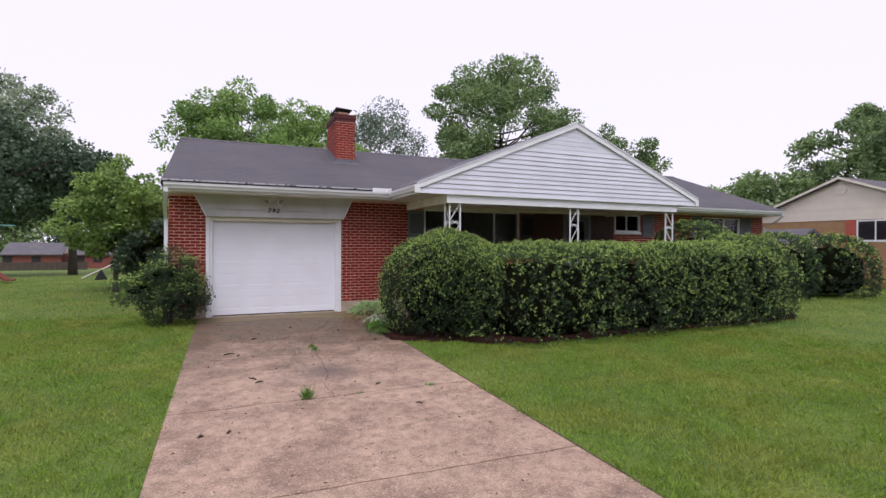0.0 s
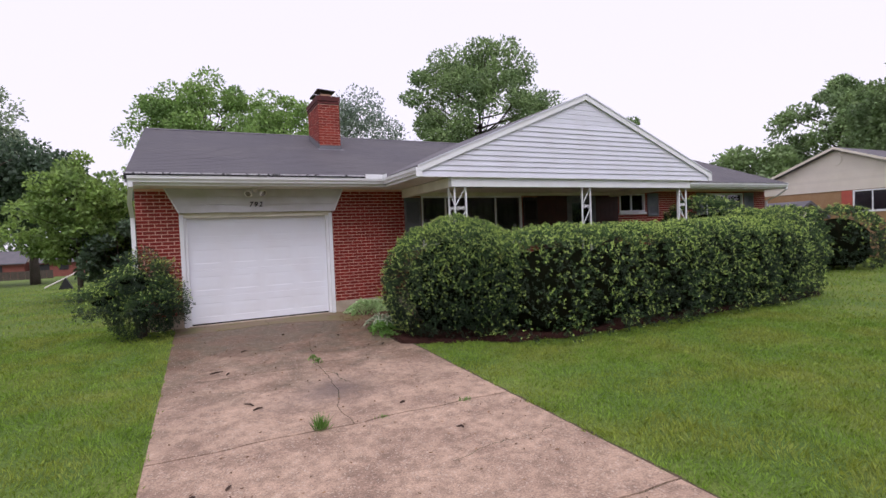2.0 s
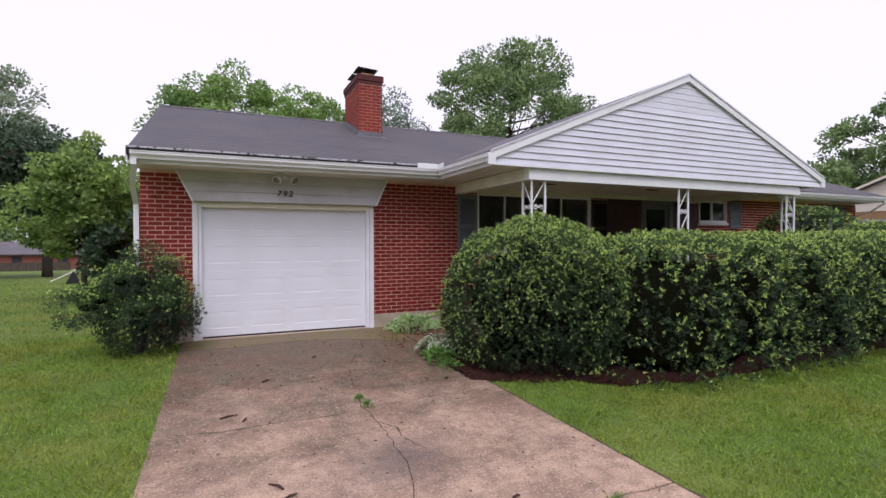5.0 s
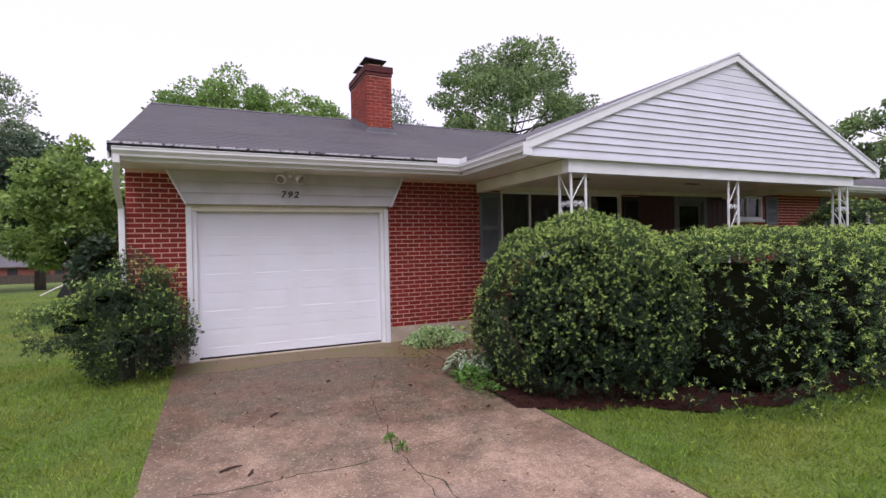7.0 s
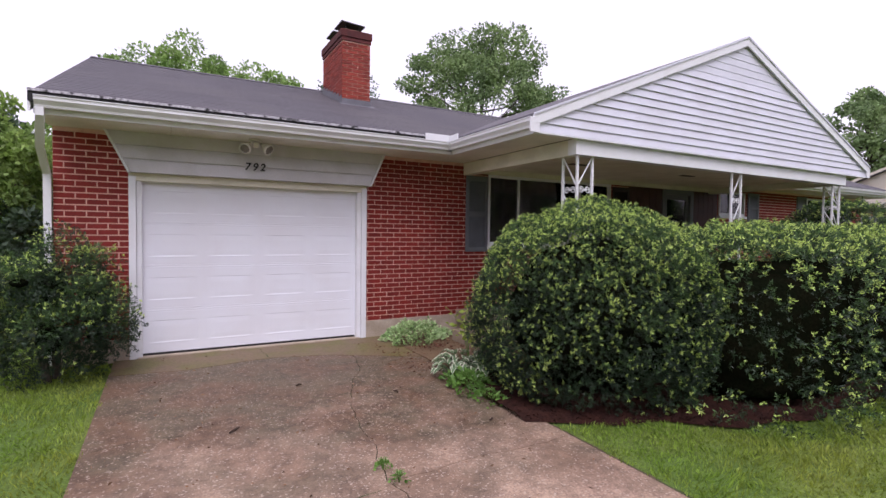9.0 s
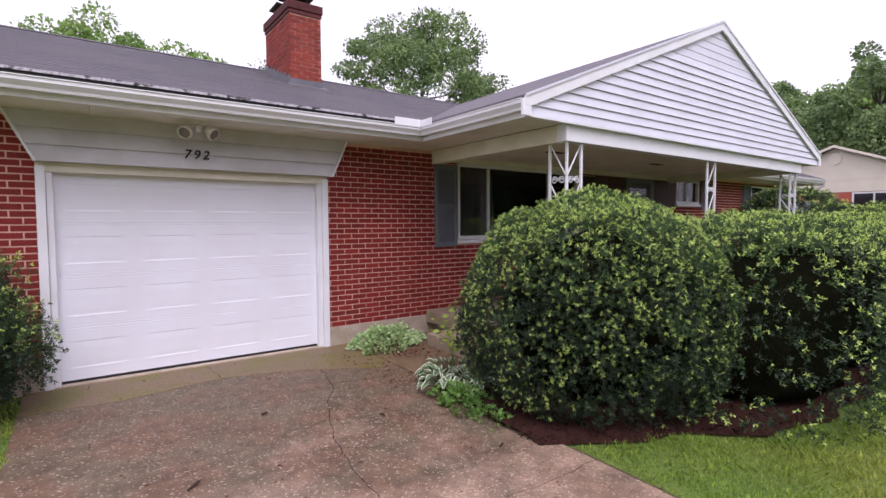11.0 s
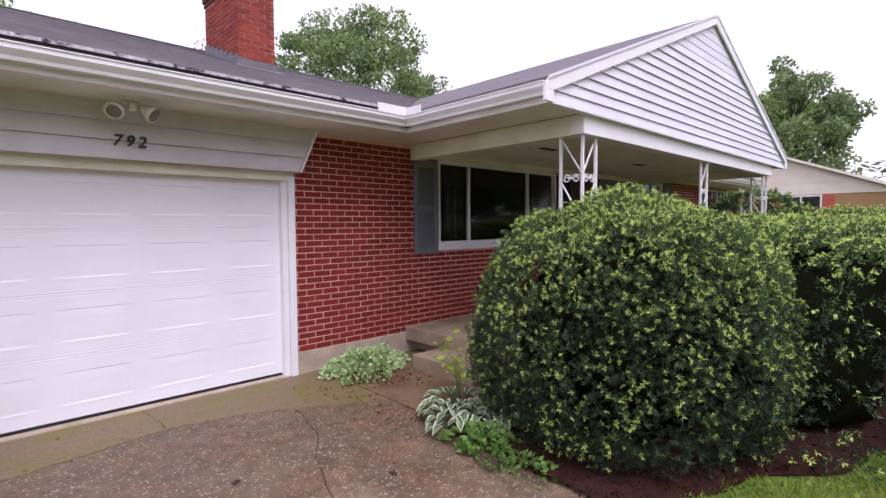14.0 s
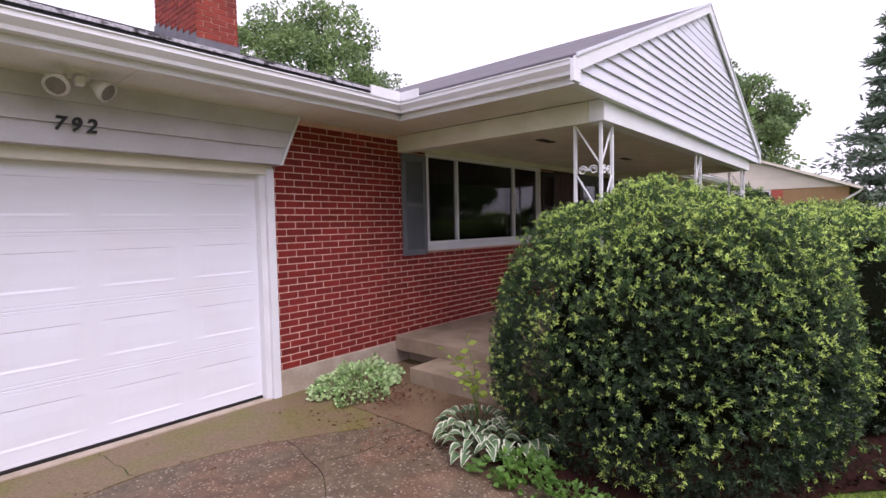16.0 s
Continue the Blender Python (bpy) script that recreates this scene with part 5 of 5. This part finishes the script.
def conifer(name, x, y, height, spread, n, leaf, mat, label, seed, low=1.5, gap=0.6):
    """A straight trunk with tiers of drooping, needled boughs."""
    r = np.random.default_rng(seed)
    z0 = ground_z(x, y)
    t = thing(name, (x, y, z0), label, "tree")
    wood = bmesh.new()
    tube(wood, [(x, y, z0 - 0.1), (x, y, z0 + height * 0.5), (x, y, z0 + height)], [0.2, 0.13, 0.02], 8)
    pts, dirs = [], []
    tiers = int(height / gap)
    per = n // (tiers * 7)
    for k in range(tiers):
        z = z0 + low + (height - low) * k / tiers
        reach = spread * (1 - (k / tiers) ** 1.3) * r.uniform(0.65, 1.1) + 0.15
        for j in range(7):
            a = 6.283 * j / 7 + r.uniform(-0.4, 0.4) + k
            rr = reach * r.uniform(0.55, 1.15)
            e = np.array((x + rr * math.cos(a), y + rr * math.sin(a), z + rr * r.uniform(-0.15, 0.2)))
            s = np.array((x, y, z))
            tube(wood, [tuple(s), tuple((s + e) / 2 + np.array((0, 0, 0.05))), tuple(e)], [0.03, 0.02, 0.006], 4)
            f = r.uniform(0.25, 1.02, (per, 1))
            pts.append(s + (e - s) * f + r.normal(size=(per, 3)) * (0.10 + 0.10 * rr) * np.array((1, 1, 0.5)))
            dirs.append((e - s) / rr + r.normal(size=(per, 3)) * 0.6)
    part("trunk", wood, BARK, t, "straight dark trunk and boughs")
    pts, dirs = np.concatenate(pts), unit(np.concatenate(dirs))
    tagged(mesh_object("crown", quads_mesh("crown", leaves(pts, dirs, leaf * r.uniform(0.6, 1.3, len(pts)), leaf * 0.3, 0.1)), mat, t), kind="stuff")
    return t


# behind the house
tree("leafy_tree", 0.6, 45.0, 15.4, 5.2, 3.0, 46000, 0.27, LEAF_A, "broad fresh-green tree behind the garage roof", 101, clumps=150, gaps=0.6, puff=0.2)
tree("leafy_tree", 6.4, 47.0, 15.2, 4.6, 3.0, 38000, 0.27, LEAF_A, "broad fresh-green tree behind the chimney", 102, clumps=130, gaps=0.6, puff=0.2)
tree("leafy_tree", 14.0, 54.0, 19.0, 5.0, 3.0, 18000, 0.28, LEAF_BLUE, "thin grey-green tree behind the roof", 103, gaps=0.8, clumps=55)
tree("leafy_tree", 24.9, 44.4, 20.8, 7.6, 4.5, 46000, 0.31, LEAF_B, "tall oak with open crown behind the porch gable", 104, gaps=0.65, clumps=170, trunk=0.3, puff=0.17)
tree("leafy_tree", 33.7, 36.5, 13.6, 3.2, 3.0, 13000, 0.27, LEAF_B, "darker tree seen beside the gable peak", 105, clumps=70, puff=0.24)
# garden at the back and to the side
tree("large_shrub", -2.9, 18.9, 2.7, 0.85, 0.0, 5000, 0.14, LEAF_C, "dark lower foliage of a wide shrub on the side lawn", 118, clumps=30, trunk=0.05, category="shrub")
tree("large_shrub", -4.0, 19.7, 4.35, 1.5, 0.9, 14000, 0.14, LEAF_D, "tall light-green shrub at the back corner of the garage", 111, clumps=90, puff=0.20, trunk=0.08, category="shrub")
tree("large_shrub", -3.0, 21.0, 3.4, 1.1, 0.2, 3600, 0.16, LEAF_D, "light-green shrub behind the garage", 112, clumps=24, trunk=0.06, category="shrub")
tree("leafy_tree", -13.6, 36.0, 8.4, 5.2, 3.6, 30000, 0.25, LEAF_C, "large dark drooping shade tree in the next garden", 113, clumps=80, trunk=0.42)
tree("leafy_tree", -14.6, 41.0, 12.9, 4.8, 5.0, 20000, 0.24, LEAF_FEATHER, "tall feathery tree above the dark one", 114, gaps=0.7, clumps=80, trunk=0.3, puff=0.2)
tree("leafy_tree", -9.4, 38.0, 7.4, 3.0, 3.6, 9000, 0.30, LEAF_C, "dark tree behind the light shrub", 117, clumps=40)
tree("leafy_tree", -7.0, 60.0, 8.0, 4.5, 2.6, 7000, 0.42, LEAF_C, "dark tree beyond the back lawn", 115, clumps=36)
for k in range(6):
    tree("leafy_tree", -46.0 + 7.5 * k, 104.0 + 5 * math.sin(k * 2.3), 9.5 + 1.5 * math.cos(k * 1.9), 5.0, 0.8, 2600, 0.7, LEAF_C if k % 2 else LEAF_B, "distant tree beyond the far houses", 160 + k, clumps=34)
tree("low_shrub", -3.6, 24.0, 1.2, 0.75, 0.05, 1600, 0.12, LEAF_C, "small dark rounded shrub on the back lawn", 116, clumps=16, trunk=0.03, category="shrub")
# to the right
tree("leafy_tree", 45.2, 22.6, 12.2, 4.9, 3.0, 24000, 0.30, LEAF_B, "tall dark green tree behind the neighbouring house", 121, gaps=0.65, clumps=110, trunk=0.3, puff=0.17)
tree("leafy_tree", 34.5, 14.2, 10.9, 3.1, 2.5, 20000, 0.23, LEAF_B, "feathery green tree behind the neighbouring roof", 122, gaps=0.6, clumps=90, puff=0.22)
tree("leafy_tree", 51.0, 20.0, 13.4, 4.0, 4.0, 9000, 0.42, LEAF_A, "tall yellow-green tree behind the pine", 123, clumps=46)
tree("leafy_tree", 38.6, 25.6, 7.8, 3.0, 1.0, 9000, 0.36, LEAF_B, "rounded green tree between the two houses", 124, clumps=46)
tree("leafy_tree", 46.0, 38.0, 7.6, 3.4, 1.0, 6000, 0.42, LEAF_A, "rounded far tree between the houses", 125, clumps=36)
conifer("spruce_tree", 27.0, 7.1, 10.4, 2.6, 12000, 0.34, LEAF_BLUE, "spruce with layered boughs in front of the neighbouring house", 126, low=0.8, gap=0.85)

# ---- neighbours ----
def ranch_house(name, x0, x1, y0, y1, eave, ridge, along, wallm, gablem, label):
    """A plain neighbouring house: walls, gable roof along one axis."""
    g = ground_z((x0 + x1) / 2, (y0 + y1) / 2)
    h = thing(name, ((x0 + x1) / 2, (y0 + y1) / 2, g), label, "house")
    part("wall", boxes((x0, y0, g - 0.1, x1, y1, g + eave)), wallm, h)
    o = 0.4
    if along == "x":
        m = (y0 + y1) / 2
        part("gable", prism([(y0 + 0.05, g + eave + 0.001), (m, g + ridge - 0.12), (y1 - 0.05, g + eave + 0.001)], "x", x0 + 0.002, x1 - 0.002), gablem, h)
        part("roof", prism([(y0 - o, g + eave - 0.05), (m, g + ridge), (y1 + o, g + eave - 0.05), (y1 + o, g + eave - 0.17), (m, g + ridge - 0.12), (y0 - o, g + eave - 0.17)], "x", x0 - 0.25, x1 + 0.25), SHINGLE, h)
    else:
        m = (x0 + x1) / 2
        part("gable", prism([(x0 + 0.05, g + eave + 0.001), (m, g + ridge - 0.12), (x1 - 0.05, g + eave + 0.001)], "y", y0 + 0.002, y1 - 0.002), gablem, h)
        part("roof", prism([(x0 - o, g + eave - 0.05), (m, g + ridge), (x1 + o, g + eave - 0.05), (x1 + o, g + eave - 0.17), (m, g + ridge - 0.12), (x0 - o, g + eave - 0.17)], "y", y0 - 0.25, y1 + 0.25), SHINGLE, h)
    return h


NX = 23.3
FAR_BRICK = material("far_brown_brick", (0.22, 0.075, 0.060), 0.9, 0.15, 2, 30, 0.1)
next_house = ranch_house("house", NX, 36.0, 8.5, 17.2, 2.72, 4.55, "x", TAN_BRICK, CREAM_SIDING, "neighbouring tan brick house with cream sided gable")
for k in range(13):
    z0 = 2.73 + k * 0.127
    f = (z0 + 0.127 - 2.72) / (4.43 - 2.72)
    if f > 0.98:
        break
    ya, yb = 8.5 + 4.35 * f, 17.2 - 4.35 * f
    part("siding_board", prism([(NX - 0.028, z0), (NX - 0.002, z0), (NX - 0.002, z0 + 0.127), (NX - 0.010, z0 + 0.127)], "y", ya, yb), CREAM_SIDING, next_house)
part("rake_board", prism([(8.1, 2.66), (12.85, 4.55), (17.6, 2.66), (17.6, 2.56), (12.85, 4.45), (8.1, 2.56)], "x", NX - 0.27, NX - 0.245), CREAM_SIDING, next_house)
part("gable_vent", tube(bmesh.new(), [(NX - 0.06, 12.85, 4.02), (NX - 0.02, 12.85, 4.02)], 0.22, 20), CREAM_SIDING, next_house, "round gable vent")
nwin = part("window", boxes((NX - 0.03, 10.94, 1.80, NX, 12.28, 1.88), (NX - 0.03, 10.94, 2.64, NX, 12.28, 2.70), (NX - 0.03, 10.94, 1.88, NX, 11.0, 2.64), (NX - 0.03, 12.22, 1.88, NX, 12.28, 2.64), (NX - 0.03, 11.59, 1.88, NX, 11.64, 2.64), bevel=0.004), WHITE, next_house)
for ya, yb in ((11.0, 11.59), (11.64, 12.22)):
    part("pane", boxes((NX - 0.012, ya, 1.88, NX - 0.004, yb, 2.64)), GLASS, nwin)
    part("blind", boxes((NX - 0.004, ya, 1.88, NX - 0.001, yb, 2.64)), SHUTTER, nwin)
part("shutter", boxes((NX - 0.03, 12.30, 1.80, NX, 12.68, 2.70), bevel=0.006), RED_PANEL, next_house, "red painted panel beside the window")
part("shutter", boxes((NX - 0.03, 10.54, 1.80, NX, 10.92, 2.70), bevel=0.006), RED_PANEL, next_house)
part("downspout", tube(bmesh.new(), [(NX - 0.2, 8.12, 2.58), (NX - 0.15, 8.2, 2.48), (NX - 0.04, 8.62, 2.2), (NX - 0.04, 8.64, 2.0), (NX - 0.04, 8.64, 0.05)], 0.04, 6), WHITE, next_house, "white metal downspout")
shed = ranch_house("garden_shed", 20.6, 22.6, 13.2, 15.2, 1.75, 2.35, "y", CREAM_SIDING, CREAM_SIDING, "small pale garden shed with grey roof")
far_a = ranch_house("house", -19.3, -14.9, 80.0, 86.0, 1.9, 3.3, "x", FAR_BRICK, CREAM_SIDING, "low far house with dark roof beyond the back lawn")
far_b = ranch_house("house", -27.0, -20.8, 82.0, 88.0, 1.9, 3.4, "x", FAR_BRICK, CREAM_SIDING, "low far house with brown roof beyond the back lawn")
for hs, xa, yy in ((far_a, -18.3, 80.0), (far_a, -16.3, 80.0), (far_b, -26.5, 82.0), (far_b, -23.5, 82.0)):
    zz = ground_z(xa, yy) + 0.8
    part("window", boxes((xa - 0.5, yy - 0.05, zz, xa + 0.5, yy + 0.02, zz + 0.8), bevel=0.01), DARK, hs)

# back garden
play = thing("play_set", (-10.1, 25.2, 0), "red-stained wooden play set with a green top rail", "play set")
for px, py in ((-10.8, 24.8), (-9.7, 24.8), (-10.8, 25.8), (-9.7, 25.8)):
    part("post", boxes((px - 0.05, py - 0.05, -0.05, px + 0.05, py + 0.05, 2.35), bevel=0.01), REDWOOD, play)
for k in range(9):
    part("board", boxes((-10.8 + k * 0.122, 24.72, 0.9, -10.8 + k * 0.122 + 0.11, 24.745, 1.9), bevel=0.004), REDWOOD, play)
part("floor_board", boxes((-10.8, 24.76, 1.1, -9.7, 25.85, 1.14)), REDWOOD, play)
part("top_rail", tube(bmesh.new(), [(-10.9, 24.8, 2.3), (-8.2, 24.8, 2.25)], 0.03, 8), TEAL, play, "green metal rail")
part("slide", prism([(-9.7, 1.12), (-8.6, 0.15), (-8.4, 0.12), (-8.4, 0.07), (-8.65, 0.08), (-9.7, 1.03)], "y", 25.0, 25.5), REDWOOD, play)
see = thing("seesaw", (-5.6, 26.0, 0), "small pale grey garden seesaw on the grass", "seesaw")
part("plank", tube(bmesh.new(), [(-6.3, 26.0, 0.08), (-5.0, 26.0, 0.75)], 0.03, 8), STEEL, see, "pale grey metal beam")
part("stand", prism([(-5.85, -0.03), (-5.6, 0.46), (-5.35, -0.03)], "y", 25.92, 26.08), DARK, see)
fence = thing("fence", (-16, 70, ground_z(-16, 70)), "brown board fence beyond the back lawn", "fence")
for k in range(14):
    fx = -24.0 + k * 0.62
    g = ground_z(fx, 70)
    part("board", boxes((fx, 70, g - 0.05, fx + 0.6, 70.03, g + 0.9), bevel=0.006), BARK, fence)

# across the street: the pale-roofed house as the windows mirror it
over = ranch_house("house", -4.0, 12.0, -38.0, -28.0, 2.6, 5.0, "x", TAN_BRICK, CREAM_SIDING, "pale-roofed house across the street")
# unseen row, made dense to block low sky light and darken the glass
for k in range(17):
    tree("leafy_tree", -62 + k * 8.2 + 2.0 * math.sin(k * 2.1), -43 - 4.0 * math.cos(k * 1.7), 15 + 2.5 * math.sin(k * 1.3), 6.4, 0.2, 3600, 1.1, LEAF_C if k % 2 else LEAF_B, "tall tree across the street, out of view, blocking low sky light", 131 + k, clumps=40)

# ---- bricks ----
BW, BH, BD, PX, PZ = 0.193, 0.0575, 0.03, 0.2032, 0.0678


def brick_mesh(length):
    bm = boxes((0, 0, 0, length, BD, BH))
    bmesh.ops.bevel(bm, geom=[e for e in bm.edges if max(v.co.y for v in e.verts) < 0.001], offset=0.003, segments=1, affect="EDGES")
    bmesh.ops.recalc_face_normals(bm, faces=bm.faces)
    me = bpy.data.meshes.new("brick")
    bm.to_mesh(me)
    bm.free()
    me.materials.append(BRICK)
    return me


brick_cache = {}
brick_rng = random.Random(3)
rest_v, rest_f = [], []
count = 0
row = 0
z = 0.245
house_at = Vector(house.location)
while z + BH < 2.66:
    x = WX0 - (PX / 2 if row % 2 else 0)
    while x < WX1:
        a, b = max(x, WX0), min(x + BW, WX1)
        spans = [(a, b)]
        for o in OPENINGS:
            if o[2] < z + BH - 0.01 and o[3] > z + 0.01:
                cut = []
                for s0, s1 in spans:
                    if s1 <= o[0] or s0 >= o[1]:
                        cut.append((s0, s1))
                    else:
                        if s0 < o[0]:
                            cut.append((s0, o[0]))
                        if s1 > o[1]:
                            cut.append((o[1], s1))
                spans = cut
        for s0, s1 in spans:
            if s1 - s0 < 0.03 or (3.5 < s0 and z < 0.28):
                continue
            proud = brick_rng.uniform(-0.002, 0.002)
            if 1.8 < s0 < 3.46 and count < 300:
                key = round(s1 - s0, 3)
                if key not in brick_cache:
                    brick_cache[key] = brick_mesh(key)
                ob = new("brick", brick_cache[key])
                ob.parent = wall
                ob.location = (s0, WY + proud, z)
                count += 1
            else:
                n = len(rest_v)
                rest_v += [(s0, WY + 0.03, z), (s1, WY + 0.03, z), (s1, WY + 0.03, z + BH), (s0, WY + 0.03, z + BH), (s0 + 0.002, WY + proud, z + 0.002), (s1 - 0.002, WY + proud, z + 0.002), (s1 - 0.002, WY + proud, z + BH - 0.002), (s0 + 0.002, WY + proud, z + BH - 0.002)]
                rest_f += [(n + 4, n + 5, n + 6, n + 7), (n, n + 1, n + 5, n + 4), (n + 1, n + 2, n + 6, n + 5), (n + 2, n + 3, n + 7, n + 6), (n + 3, n, n + 4, n + 7)]
        x += PX
    z += PZ
    row += 1
me = bpy.data.meshes.new("bricks")
me.from_pydata(rest_v, [], rest_f)
tagged(mesh_object("bricks", me, BRICK, wall), kind="stuff")

# chimney bricks, front and left faces
cv, cf = [], []
z, row = 3.68, 0
while z + BH < 5.03:
    for face in range(2):
        span0, span1 = (CX0, CX1) if face == 0 else (CY0, CY1)
        s = span0 - (PX / 2 if (row + face) % 2 else 0)
        while s < span1:
            a, b = max(s, span0), min(s + BW, span1)
            if b - a > 0.03:
                j = brick_rng.uniform(-0.002, 0.003)
                n = len(cv)
                if face == 0:
                    cv += [(a, CY0 + 0.02, z), (b, CY0 + 0.02, z), (b, CY0 + 0.02, z + BH), (a, CY0 + 0.02, z + BH), (a, CY0 + j, z), (b, CY0 + j, z), (b, CY0 + j, z + BH), (a, CY0 + j, z + BH)]
                else:
                    cv += [(CX0 + 0.02, b, z), (CX0 + 0.02, a, z), (CX0 + 0.02, a, z + BH), (CX0 + 0.02, b, z + BH), (CX0 + j, b, z), (CX0 + j, a, z), (CX0 + j, a, z + BH), (CX0 + j, b, z + BH)]
                cf += [(n + 4, n + 5, n + 6, n + 7), (n, n + 1, n + 5, n + 4), (n + 1, n + 2, n + 6, n + 5), (n + 2, n + 3, n + 7, n + 6), (n + 3, n, n + 4, n + 7)]
            s += PX
    z += PZ
    row += 1
me = bpy.data.meshes.new("bricks")
me.from_pydata(cv, [], cf)
tagged(mesh_object("bricks", me, material("chimney_brick", (0.26, 0.042, 0.026), 0.85, 0.3, 3, 70, 0.5, second=(0.16, 0.028, 0.022), island=0.25), chimney), kind="stuff")
